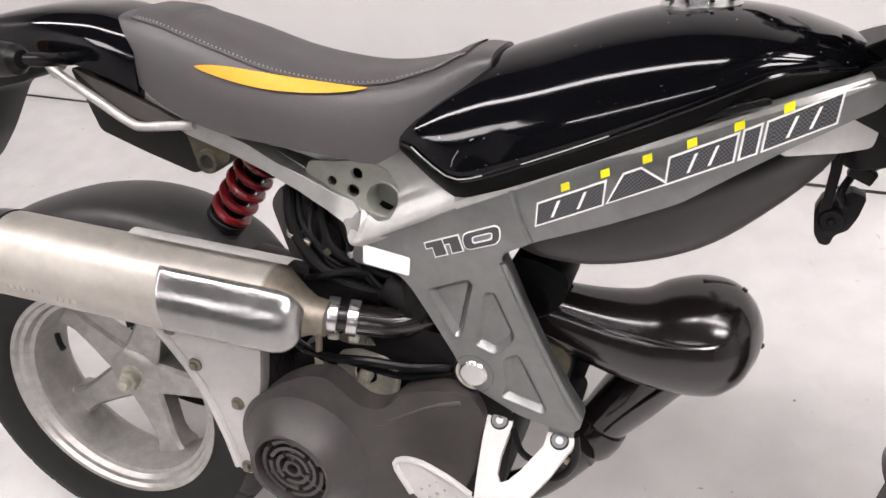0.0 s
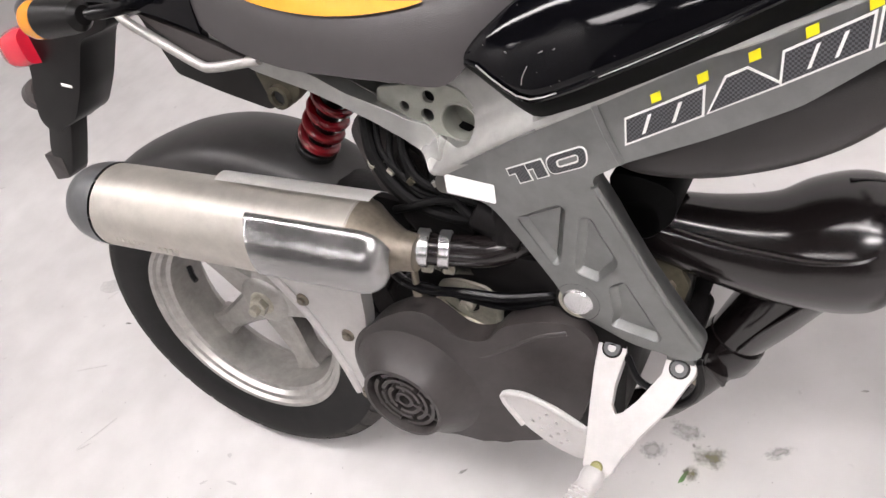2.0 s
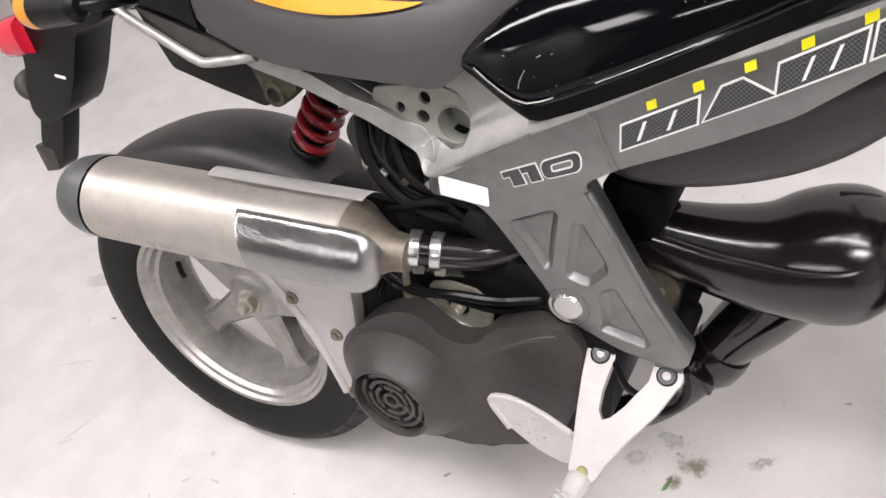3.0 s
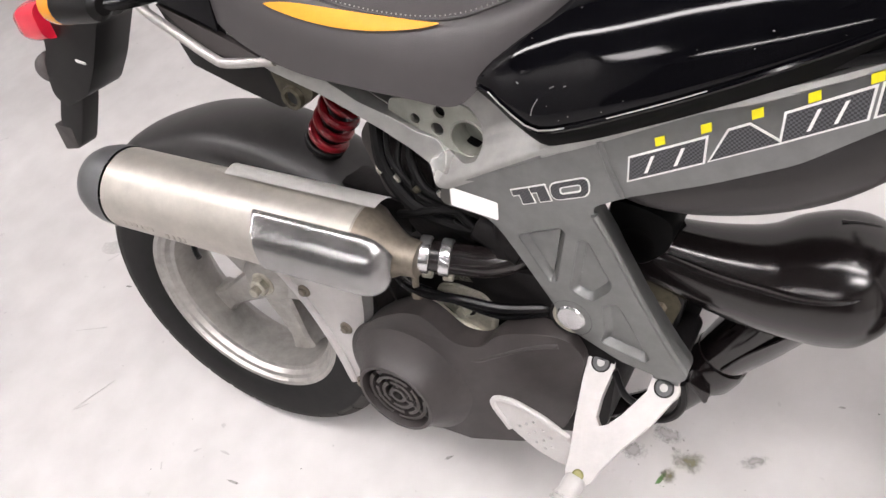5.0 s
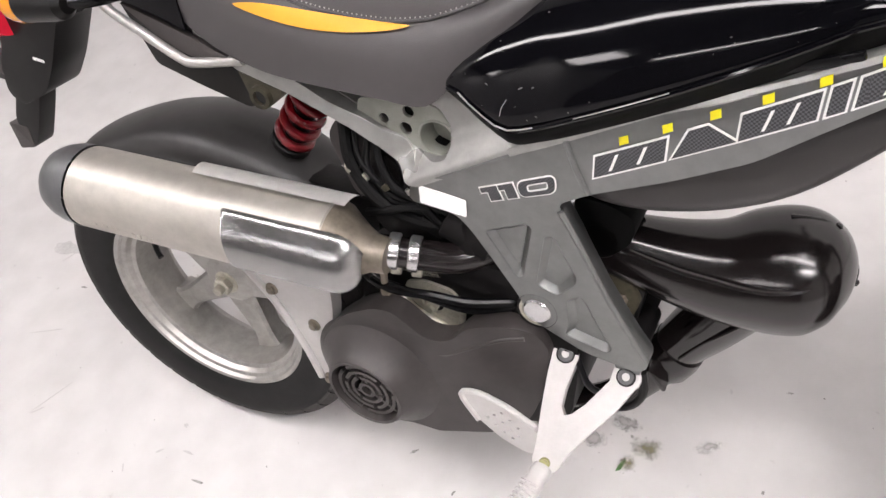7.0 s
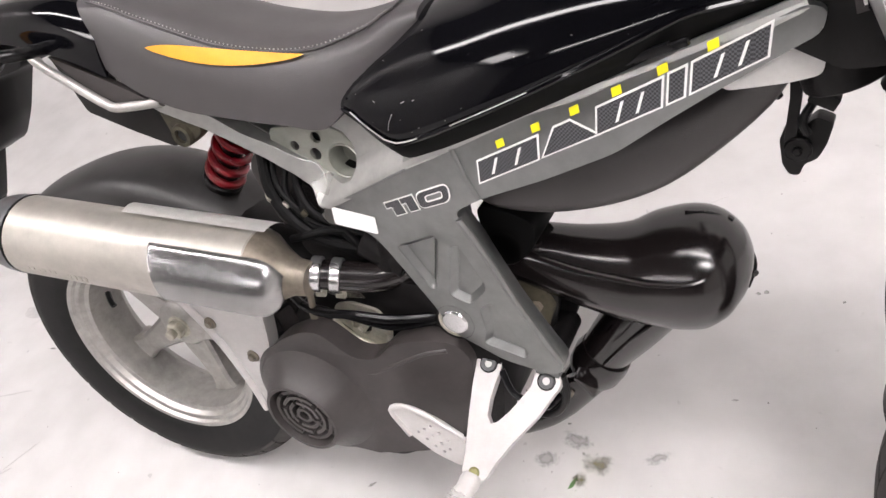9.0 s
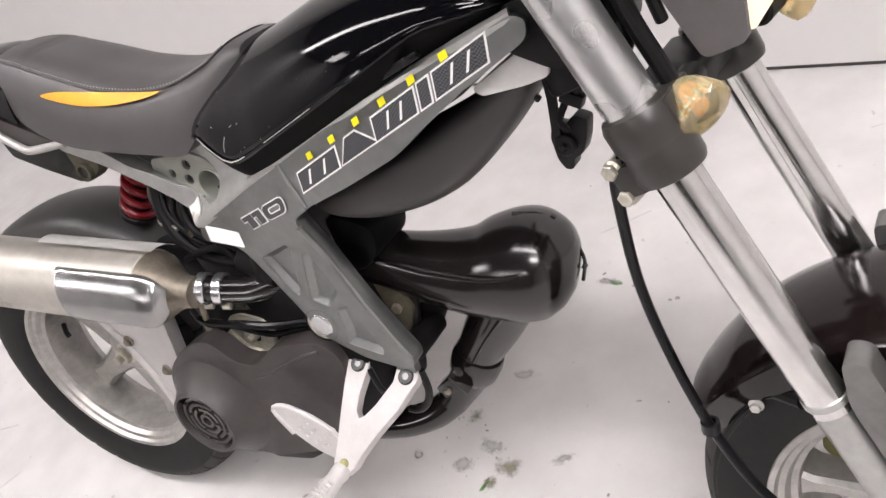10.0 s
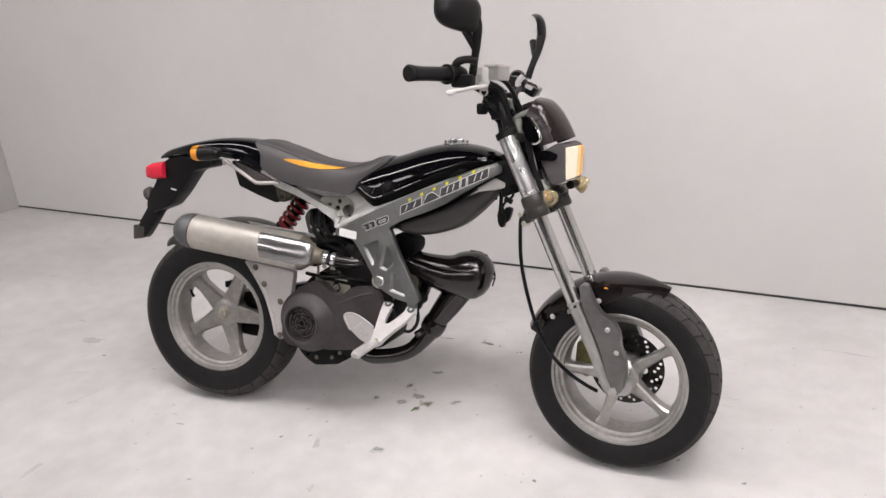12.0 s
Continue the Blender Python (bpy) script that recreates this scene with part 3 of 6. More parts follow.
for side in (1, -1):
    go = flip if side < 0 else (lambda b: b)
    rail = prism(rounded([(0.300, 0.672), (0.400, 0.670), (0.480, 0.662), (0.512, 0.655), (0.560, 0.640), (0.600, 0.634), (0.560, 0.606), (0.510, 0.583), (0.452, 0.556), (0.440, 0.568), (0.430, 0.588), (0.392, 0.612), (0.312, 0.650)], 0.008, 3),
                 -0.0690, -0.044, 0.003, [rounded([(0.338, 0.650), (0.360, 0.648), (0.400, 0.640), (0.447, 0.635), (0.474, 0.628), (0.490, 0.617), (0.4945, 0.604), (0.489, 0.590), (0.474, 0.5845), (0.452, 0.590), (0.430, 0.603), (0.395, 0.624)], 0.004, 3)])
    casting = bp("seat_rail", go(shelved(rail)), CAST, None, "bright cast rail with an open window")
    beam = prism(rounded([(0.200, 0.715), (0.256, 0.680), (0.325, 0.657), (0.362, 0.638), (0.394, 0.623), (0.420, 0.608), (0.440, 0.602), (0.449, 0.588), (0.452, 0.572), (0.449, 0.556), (0.441, 0.560), (0.434, 0.577), (0.405, 0.594), (0.380, 0.611), (0.350, 0.627), (0.310, 0.643), (0.250, 0.662), (0.196, 0.690)], 0.005, 3), -0.070, -0.046, 0.0035, segments=3)
    bp("lower_rail", go(leaned(beam, 0.54, 0.12)), CAST, casting)
plate = bp("side_plate", prism(rounded([(0.391, 0.640), (0.459, 0.645), (0.482, 0.636), (0.502, 0.607), (0.480, 0.578), (0.444, 0.572), (0.424, 0.590), (0.386, 0.626)], 0.004, 3), -0.046, -0.041, 0.001,
                               [circle(0.417, 0.620, 0.0055, 14), circle(0.441, 0.611, 0.0070, 14), circle(0.447, 0.630, 0.0064, 14), circle(0.427, 0.597, 0.006, 14), circle(0.475, 0.604, 0.0190, 28)]), GUSSET, None, "grey-green plate with round holes")
bp("pocket", join(lathe([(0.0180, -0.0470), (0.0196, -0.0475), (0.0206, -0.0465), (0.0206, -0.018), (0.0180, -0.018)], 40, (0.475, 0, 0.604)), rod((0.475, -0.020, 0.604), (0.475, -0.014, 0.604), 0.0206)), GUSSET, plate)
bp("pocket_bolt", rod((0.488, -0.018, 0.608), (0.488, -0.026, 0.608), 0.0045, 14), ENGINE, plate)
# Black sheet added behind the rail window as its painted shade.
bp("window_shade_sheet", prism([(0.30, 0.665), (0.52, 0.665), (0.55, 0.61), (0.48, 0.56), (0.36, 0.61)], -0.006, 0.03, 0.004), HOLLOW_SHADE)

# white sticker on the spar's tail
bp("sticker", bowed(prism(rounded([(0.458, 0.5605), (0.511, 0.5525), (0.508, 0.5305), (0.456, 0.539)], 0.002, 2), -0.0668, -0.0676, 0)), WHITE_STICKER, frame_right, "blank white sticker")

LIFT = 0.000
# engine in the frame's gap
bp("engine_block", prism(rounded([(0.34, 0.24), (0.34, 0.40), (0.44, 0.46), (0.55, 0.46), (0.60, 0.44), (0.618, 0.36), (0.60, 0.24), (0.46, 0.20)], 0.03), -0.058, 0.06, 0.01), ENGINE)
bp("airbox", prism(rounded([(0.36, 0.47), (0.37, 0.56), (0.45, 0.60), (0.52, 0.56), (0.56, 0.50), (0.54, 0.44), (0.42, 0.43)], 0.025), -0.03, 0.055, 0.012), ENGINE)
for path, r in (([(0.352, -0.030, 0.600), (0.362, -0.046, 0.560), (0.392, -0.052, 0.520), (0.440, -0.046, 0.496), (0.500, -0.036, 0.492)], 0.0075),
                ([(0.392, -0.020, 0.600), (0.396, -0.040, 0.566), (0.416, -0.048, 0.536), (0.462, -0.044, 0.520)], 0.0055),
                ([(0.372, -0.050, 0.500), (0.402, -0.058, 0.512), (0.436, -0.054, 0.520), (0.470, -0.040, 0.512)], 0.0045),
                ([(0.420, -0.040, 0.580), (0.436, -0.048, 0.545), (0.470, -0.050, 0.520), (0.530, -0.040, 0.500)], 0.0050)):
    bp("engine_hose", tube(path, r, 10, 6), WIRE)
rng = random.Random(11)
for k in range(9):
    x, z = 0.372 + 0.020 * k * rng.uniform(0.8, 1.0), 0.560 - 0.008 * k
    path = [(x - 0.010, -0.026, z + 0.040), (x + rng.uniform(-0.012, 0.012), -0.046, z + 0.008), (x + rng.uniform(0.0, 0.03), -0.050, z - 0.022), (x + rng.uniform(0.02, 0.07), -0.034, z - 0.048)]
    bp("wiring_lead", tube(path, rng.uniform(0.0022, 0.0042), 8, 5), WIRE)
bp("wire_plug", box((0.011, 0.008, 0.008), (0.404, -0.050, 0.538), 0.002, (0, -35, 0)), OLIVE, None, "small olive wire plug")
bp("hose_clip", lathe([(0.0050, -0.003), (0.0068, -0.003), (0.0068, 0.003), (0.0050, 0.003)], 16, axis="x"), STEEL, None, "", Matrix.Translation((0.436, -0.050, 0.540)) @ pose(0, 0, 0, 0, 60, 0))
bp("carburettor", join(rod((0.470, -0.040, 0.505), (0.520, -0.040, 0.478), 0.022, 24), rod((0.498, -0.050, 0.475), (0.505, -0.046, 0.515), 0.014, 18), box((0.030, 0.020, 0.018), (0.452, -0.040, 0.492), 0.003, (0, 25, 0))), ENGINE, None, "dark carburettor body")
bp("hose_clip", lathe([(0.0078, -0.003), (0.0092, -0.003), (0.0092, 0.003), (0.0078, 0.003)], 16, axis="z"), ZINC, None, "", Matrix.Translation((0.363, -0.046, 0.556)) @ pose(0, 0, 0, 20, 20, 0))
bp("wire_plug", box((0.009, 0.007, 0.007), (0.378, -0.048, 0.545), 0.0015, (0, 30, 0)), ZINC, None, "small yellowish wire plug")
bp("engine_stay", prism(rounded([(0.622, 0.452), (0.655, 0.444), (0.668, 0.412), (0.655, 0.376), (0.636, 0.384), (0.630, 0.415)], 0.006, 3), -0.010, 0.012, 0.003), OLIVE, None, "rusty olive engine stay")
bp("engine_mount", prism(rounded([(0.600, 0.425), (0.682, 0.425), (0.688, 0.412), (0.676, 0.372), (0.660, 0.345), (0.650, 0.322), (0.625, 0.325)], 0.008, 3), 0.024, 0.050, 0.004), ENGINE)
bp("stand_hook", tube([(0.682, -0.050, 0.352), (0.684, -0.050, 0.323), (0.675, -0.050, 0.300), (0.660, -0.050, 0.287), (0.645, -0.050, 0.286)], 0.0048, 10, 5), PLASTIC, None, "bent black rod under the frame")
bp("stay_bolt", hexbolt((0.648, -0.010, 0.412), (0, -1, 0), 0.007, 0.006), DULL)
bp("stay_bar", tube([(0.662, 0.006, 0.455), (0.662, 0.004, 0.415), (0.650, 0.0, 0.365), (0.640, 0.0, 0.330)], 0.0085, 12, 4), PLASTIC)

# engine fan cover
def drawn_in(bm):
    """Moves the cover's front part inwards."""
    for v in bm.verts:
        v.co.y += 0.30 * max(0.0, v.co.x - 0.45)
    return bm


cover = bp("fan_cover", drawn_in(prism(rounded([(0.296, 0.250), (0.300, 0.328), (0.320, 0.364), (0.356, 0.395), (0.395, 0.414), (0.420, 0.416), (0.438, 0.402), (0.460, 0.382), (0.482, 0.380), (0.503, 0.402), (0.541, 0.405), (0.573, 0.398), (0.588, 0.372), (0.578, 0.308), (0.560, 0.256), (0.524, 0.229),
                                                (0.450, 0.226), (0.420, 0.226), (0.350, 0.222), (0.310, 0.226)], 0.018, 4), -0.084, -0.112, 0.0125, segments=4)), COVER, None, "dark grey plastic engine cover")
bp("cover_shell", prism(rounded([(0.302, 0.250), (0.306, 0.322), (0.328, 0.362), (0.360, 0.384), (0.392, 0.392), (0.404, 0.352), (0.470, 0.340), (0.500, 0.360), (0.530, 0.386), (0.562, 0.390), (0.560, 0.310), (0.545, 0.262), (0.520, 0.236), (0.420, 0.232), (0.320, 0.232)], 0.020, 4), -0.070, -0.040, 0.006), COVER, cover)
FAN = (0.377, 0, 0.300)
bp("cover_boss", lathe([(0.088, -0.1060), (0.078, -0.1130), (0.064, -0.1240), (0.0525, -0.1400), (0.0500, -0.1450), (0.0460, -0.1450), (0.0450, -0.1400), (0.0440, -0.1260), (0.0440, -0.1060)], 64, FAN), COVER, cover)
# Black plug painting the dark depth behind the vent rings.
bp("vent_shade_plug", rod((FAN[0], -0.1100, FAN[2]), (FAN[0], -0.1210, FAN[2]), 0.0450, 48), HOLLOW_SHADE, cover)
for r, first in ((0.0375, 20), (0.0285, 50), (0.0195, 0)):
    for k in range(3):
        arc = [(r * math.cos(radians(first + 120 * k + 106 * i / 12)), r * math.sin(radians(first + 120 * k + 106 * i / 12))) for i in range(13)]
        bp("vent_ring", loft([[(FAN[0] + x * (1 + a / r), y, FAN[2] + z * (1 + a / r)) for a, y in ((-0.0022, -0.1390), (0.0022, -0.1390), (0.0022, -0.1250), (-0.0022, -0.1250))] for x, z in arc]), COVER, cover)
bp("vent_ring", lathe([(0.0070, -0.1390), (0.0112, -0.1390), (0.0112, -0.1250), (0.0070, -0.1250)], 40, FAN), COVER, cover)
for a in (35, 155, 275):
    bp("vent_spoke", box((0.036, 0.008, 0.0040), (0, 0, 0), 0.001), COVER, cover, "", Matrix.Translation((FAN[0], -0.1335, FAN[2])) @ pose(0, 0, 0, 0, a, 0) @ Matrix.Translation((0.026, 0, 0)))
bp("cover_ridge", tube([(0.455, -0.1050, 0.362), (0.475, -0.1010, 0.360), (0.500, -0.0940, 0.370), (0.535, -0.0838, 0.384), (0.562, -0.0765, 0.388)], 0.0042, 10, 5), COVER, cover)
BOSS_AT = Matrix.Translation((-0.004, 0.002, 0.000))
boss = bp("kick_boss", join(prism(rounded([(0.408, 0.398), (0.416, 0.418), (0.440, 0.424), (0.474, 0.418), (0.488, 0.398), (0.478, 0.368), (0.466, 0.356), (0.440, 0.372)], 0.006, 3), -0.040, -0.064, 0.004, [circle(0.446, 0.392, 0.014, 18)]),
                     tube([(0.408, -0.066, 0.396), (0.425, -0.066, 0.378), (0.455, -0.066, 0.364), (0.472, -0.066, 0.357), (0.482, -0.066, 0.374), (0.488, -0.066, 0.398)], 0.0038, 10, 4)), ZINC, None, "bare metal kick-start boss", BOSS_AT)
bp("kick_spindle", join(rod((0.446, -0.040, 0.391), (0.446, -0.070, 0.391), 0.0085, 20), hexbolt((0.446, -0.070, 0.391), (0, -1, 0), 0.0065, 0.005)), ZINC, boss, "", BOSS_AT)
bp("shim_plate", prism([(0.396, 0.432), (0.426, 0.446), (0.452, 0.440), (0.458, 0.430), (0.424, 0.426)], -0.058, -0.055, 0.0008), ZINC)
bp("cable_clamp", join(box((0.012, 0.012, 0.026), (0.398, -0.082, 0.412), 0.003), rod((0.398, -0.088, 0.400), (0.398, -0.092, 0.400), 0.006, 12), tube([(0.396, -0.082, 0.424), (0.397, -0.080, 0.442), (0.392, -0.074, 0.456)], 0.004, 8, 4)), DULL)
bp("throttle_hose", tube([(0.350, -0.062, 0.424), (0.384, -0.080, 0.424), (0.414, -0.084, 0.423), (0.460, -0.084, 0.427), (0.502, -0.080, 0.425), (0.535, -0.062, 0.419), (0.565, -0.042, 0.412), (0.610, -0.02, 0.41)], 0.0055, 10, 6), HOSE)
bp("breather_hose", tube([(0.380, -0.066, 0.412), (0.430, -0.074, 0.415), (0.493, -0.075, 0.408), (0.530, -0.062, 0.409), (0.562, -0.042, 0.406), (0.60, -0.03, 0.404)], 0.0042, 10, 6), HOSE)
bp("engine_foot", prism(rounded([(0.314, 0.240), (0.322, 0.200), (0.345, 0.176), (0.375, 0.160), (0.448, 0.171), (0.495, 0.200), (0.492, 0.240)], 0.010), -0.066, -0.030, 0.005, [circle(0.352, 0.190, 0.006, 12), circle(0.470, 0.196, 0.005, 12)]), ENGINE, None, "dark engine foot")
for x, z in ((0.380, 0.184), (0.430, 0.190), (0.455, 0.206)):
    bp("foot_bolt", hexbolt((x, -0.066, z), (0, -1, 0), 0.006, 0.005), DULL)

# cast bracket that carries the muffler
bracket = bp("muffler_bracket", prism(rounded([(0.165, 0.452), (0.330, 0.432), (0.320, 0.372), (0.306, 0.330), (0.296, 0.240), (0.278, 0.232), (0.262, 0.245), (0.243, 0.330), (0.205, 0.400)], 0.010), -0.098, -0.078, 0.005), WHITE_ALLOY, None, "pale cast alloy muffler bracket")
bp("rib", tube([(0.180, -0.098, 0.445), (0.230, -0.098, 0.370), (0.256, -0.098, 0.300), (0.268, -0.098, 0.245)], 0.006, 10, 5), WHITE_ALLOY, bracket)
for x, z in ((0.205, 0.435), (0.232, 0.389), (0.284, 0.343), (0.281, 0.246)):
    bp("bolt", join(rod((x, -0.097, z), (x, -0.101, z), 0.009, 20), hexbolt((x, -0.101, z), (0, -1, 0), 0.0055, 0.004)), DULL, bracket)

# muffler
MA, MB = Vector((0.034, -0.136, 0.532)), Vector((0.360, -0.100, 0.488))
MDIR = (MB - MA).normalized()
MUF = Matrix.Translation(MA) @ MDIR.to_track_quat("X", "Z").to_matrix().to_4x4()
MLEN = (MB - MA).length
MR = 0.0495
muffler = bp("muffler", lathe([(MR - 0.0025, 0.0), (MR, 0.003), (MR, MLEN - 0.003), (MR - 0.0025, MLEN)], 64, axis="x", closed=False, caps=True), BRUSHED, None, "brushed steel muffler with a chrome heat shield", MUF)
bp("end_cap", lathe([(MR + 0.0008, 0.0), (MR - 0.0005, -0.018), (MR - 0.004, -0.032), (MR - 0.010, -0.044), (0.030, -0.054), (0.024, -0.054), (0.024, -0.032), (0.0, -0.030)], 56, axis="x", closed=False), CAP_GREY, muffler, "dark grey end cap", MUF)
bp("outlet", lathe([(0.014, -0.062), (0.017, -0.062), (0.017, -0.03), (0.014, -0.03)], 28, axis="x"), ENGINE, muffler, "", MUF @ Matrix.Translation((0, 0, -0.008)))
bp("cap_spout", prism(rounded([(-0.020, -0.044), (-0.036, -0.030), (-0.072, -0.036), (-0.058, -0.048), (-0.036, -0.052)], 0.004, 3), -0.012, 0.012, 0.004), COVER, muffler, "", MUF)
bp("front_cone", lathe([(MR - 0.001, MLEN - 0.001), (MR - 0.003, MLEN + 0.006), (0.040, MLEN + 0.014), (0.029, MLEN + 0.030), (0.0215, MLEN + 0.044), (0.0195, MLEN + 0.062)], 48, axis="x", closed=False, caps=True), DULL, muffler, "heat-stained cone", MUF, sharp=60)


def shield(u0, u1, a0, a1, r, nose):
    """A bent plate that follows the can, from angle a0 to a1 about its axis (0 is outward, 90 up); nose: the front end is round and turned in."""
    bm = bmesh.new()
    grid = []
    for i in range(41):
        u = i / 40
        row = []
        for k in range(25):
            v = k / 24
            end = max(0.0, (u - 0.80) / 0.20) if nose else 0.0
            mid = (a0 + a1) / 2
            half = (a1 - a0) / 2 * (1 - 0.42 * (1 - math.sqrt(max(0.0, 1 - end ** 2.4))))
            x = u0 + 0.014 * (0.5 - v) * (1 - u) + (u1 - u0) * u
            a = radians(mid + half * (2 * v - 1))
            bulge = r * (1 - 0.36 * (1 - math.sqrt(max(0.0, 1 - end * end)))) - (0.0022 * max(0.0, abs(2 * v - 1) - 0.9) / 0.1 if nose else 0.0)
            row.append(bm.verts.new((x, -bulge * math.cos(a), bulge * math.sin(a))))
        grid.append(row)
    for p, q in zip(grid, grid[1:]):
        for k in range(24):
            bm.faces.new((p[k], p[k + 1], q[k + 1], q[k]))
    bmesh.ops.solidify(bm, geom=bm.faces[:], thickness=0.002)
    return bm


bp("heat_shield", shield(0.222, MLEN + 0.046, -26, 54, MR + 0.0065, True), CHROME, muffler, "polished chrome heat shield", MUF, sharp=70)
bp("top_shield", shield(0.152, MLEN + 0.016, 88, 134, MR + 0.0075, False), PALE, muffler, "plain pale top plate", MUF)
for i, (u0, u1, z) in enumerate(((0.030, 0.085, -0.012), (0.092, 0.128, -0.016))):
    for k in range(int((u1 - u0) / 0.008)):
        bp("raised_mark", box((0.005, 0.0012, 0.006), (u0 + 0.008 * k, -MR + 0.0012, z), 0.0004), BRUSHED, muffler, "", MUF)
# clamps and link pipe
link = bp("link_pipe", tube([(0.388, -0.092, 0.484), (0.412, -0.082, 0.478), (0.445, -0.070, 0.470), (0.485, -0.056, 0.464), (0.518, -0.034, 0.466), (0.560, -0.012, 0.474), (0.63, 0.010, 0.485)], 0.0172, 20, 5), PIPE_BLACK)
for dy, dz in ((-0.0100, 0.0135), (-0.0160, 0.0055), (-0.0165, -0.0035)):
    bp("pipe_ridge", tube([(0.442, -0.071 + dy, 0.471 + dz), (0.465, -0.0635 + dy, 0.467 + dz), (0.485, -0.056 + dy, 0.464 + dz), (0.510, -0.040 + dy, 0.466 + dz)], 0.0034, 8, 5), PIPE_BLACK, link)
for p, q in (((0.413, -0.0817, 0.4777), (0.424, -0.0775, 0.4750)), ((0.434, -0.0738, 0.4725), (0.445, -0.0700, 0.4700))):
    bp("band", rod(p, q, 0.0205, 28, 0.001), CHROME, link, "bright clamp band")
    bp("clamp_screw", rod((p[0], p[1] - 0.004, p[2] - 0.024), (q[0], q[1] - 0.004, q[2] - 0.024), 0.0045, 10), ZINC, link)

# expansion chamber and its pipe
CHAMBER_AT = Matrix.Translation((-0.006, 0.013, -0.009))
chamber = bp("expansion_chamber", tube([(0.590, -0.012, 0.494, 0.028), (0.640, 0.000, 0.477, 0.034), (0.695, 0.014, 0.456, 0.044), (0.745, 0.028, 0.443, 0.0545), (0.785, 0.039, 0.443, 0.0650), (0.818, 0.047, 0.445, 0.0655), (0.842, 0.053, 0.443, 0.053), (0.857, 0.056, 0.441, 0.032), (0.862, 0.057, 0.440, 0.010)], 0.05, 36, 5), PIPE_BLACK, None, "satin black expansion chamber", CHAMBER_AT)
bp("seam", tube([(0.640, -0.0315, 0.500), (0.703, -0.0300, 0.481), (0.744, -0.0255, 0.471), (0.783, -0.0245, 0.467), (0.817, -0.0160, 0.468), (0.838, 0.0020, 0.474), (0.852, 0.0270, 0.480)], 0.0040, 8, 6, flat=0.6), PIPE_BLACK, chamber, "", CHAMBER_AT)
bp("lip", tube([(0.800, 0.043, 0.5115), (0.830, 0.050, 0.506), (0.850, 0.054, 0.486), (0.862, 0.057, 0.461), (0.866, 0.058, 0.440), (0.860, 0.057, 0.415)], 0.0022, 8, 6), PIPE_BLACK, chamber, "", CHAMBER_AT)
for x, z in ((0.842, 0.500), (0.8665, 0.436)):
    bp("tab", box((0.006, 0.006, 0.005), (x, 0.054, z), 0.0012, (0, 35, 0)), PIPE_BLACK, chamber, "", CHAMBER_AT)
bp("down_pipe", tube([(0.792, 0.058, 0.422, 0.042), (0.760, 0.060, 0.387, 0.039), (0.728, 0.060, 0.342, 0.036), (0.700, 0.058, 0.302, 0.031), (0.680, 0.054, 0.268, 0.028), (0.660, 0.048, 0.240, 0.0245), (0.640, 0.040, 0.217, 0.0225)], 0.03, 28, 5), PIPE_BLACK, chamber)
bp("pipe_collar", tube([(0.698, 0.0575, 0.297, 0.0325), (0.691, 0.0565, 0.286, 0.0350), (0.681, 0.0545, 0.268, 0.0335), (0.676, 0.053, 0.260, 0.0290)], 0.03, 28, 1), PIPE_BLACK, chamber)
bp("pipe_seam", tube([(0.768, 0.018, 0.384), (0.732, 0.023, 0.342), (0.704, 0.026, 0.304)], 0.0024, 8, 4), PIPE_BLACK, chamber)
bp("header_pipe", tube([(0.644, 0.041, 0.219), (0.612, 0.028, 0.199), (0.565, 0.014, 0.187), (0.510, 0.008, 0.184), (0.47, 0.01, 0.21)], 0.0215, 20, 6), PIPE_BLACK, chamber)
bp("pipe_bracket", join(box((0.034, 0.022, 0.020), (0.664, 0.020, 0.268), 0.003, (0, -38, 0)), box((0.005, 0.034, 0.034), (0.682, 0.024, 0.278), 0.002, (0, -38, 0))), PIPE_BLACK, chamber)
bp("pipe_bolt", hexbolt((0.664, 0.009, 0.266), (0, -1, 0), 0.005, 0.005), DULL, chamber)

# lower cowl under the spar
rings = []
for x, top, low, w in ((0.612, 0.582, 0.562, 0.040), (0.640, 0.595, 0.552, 0.050), (0.690, 0.613, 0.549, 0.053), (0.750, 0.636, 0.561, 0.053), (0.800, 0.655, 0.583, 0.049), (0.845, 0.675, 0.620, 0.042), (0.878, 0.688, 0.655, 0.034), (0.893, 0.694, 0.680, 0.026)):
    rings.append([(x, w * math.copysign(abs(math.cos(a)) ** 0.6, math.cos(a)), (top + low) / 2 + (top - low) / 2 * math.copysign(abs(math.sin(a)) ** 0.7, math.sin(a))) for a in (2 * math.pi * k / 28 for k in range(28))])
bp("lower_cowl", loft([[tuple(p) for p in np.array(s).reshape(-1, 3)] for s in spline([np.array(r).ravel() for r in rings], 4)]), BELLY, None, "dark grey plastic cowl under the spar")
bp("head_gusset", prism(rounded([(0.838, 0.682), (0.893, 0.712), (0.916, 0.716), (0.912, 0.686), (0.890, 0.680), (0.846, 0.674)], 0.005, 3), -0.038, 0.030, 0.004), PALE, None, "pale plate behind the cowl")

LIFT = 0.010
# footrest hanger
UPPER, FORE, PEG = Vector((0.601, -0.060, 0.351)), Vector((0.668, -0.062, 0.341)), Vector((0.605, -0.147, 0.271))
along = (FORE - UPPER).normalized()
down = (PEG - UPPER) - along * (PEG - UPPER).dot(along)
down.normalize()
HANGER_AT = Matrix.Translation(UPPER) @ Matrix((along, (-down).cross(along), -down)).transposed().to_4x4()
yoke = [(0.0148 * math.cos(radians(a)), 0.0148 * math.sin(radians(a))) for a in range(180, -1, -20)]
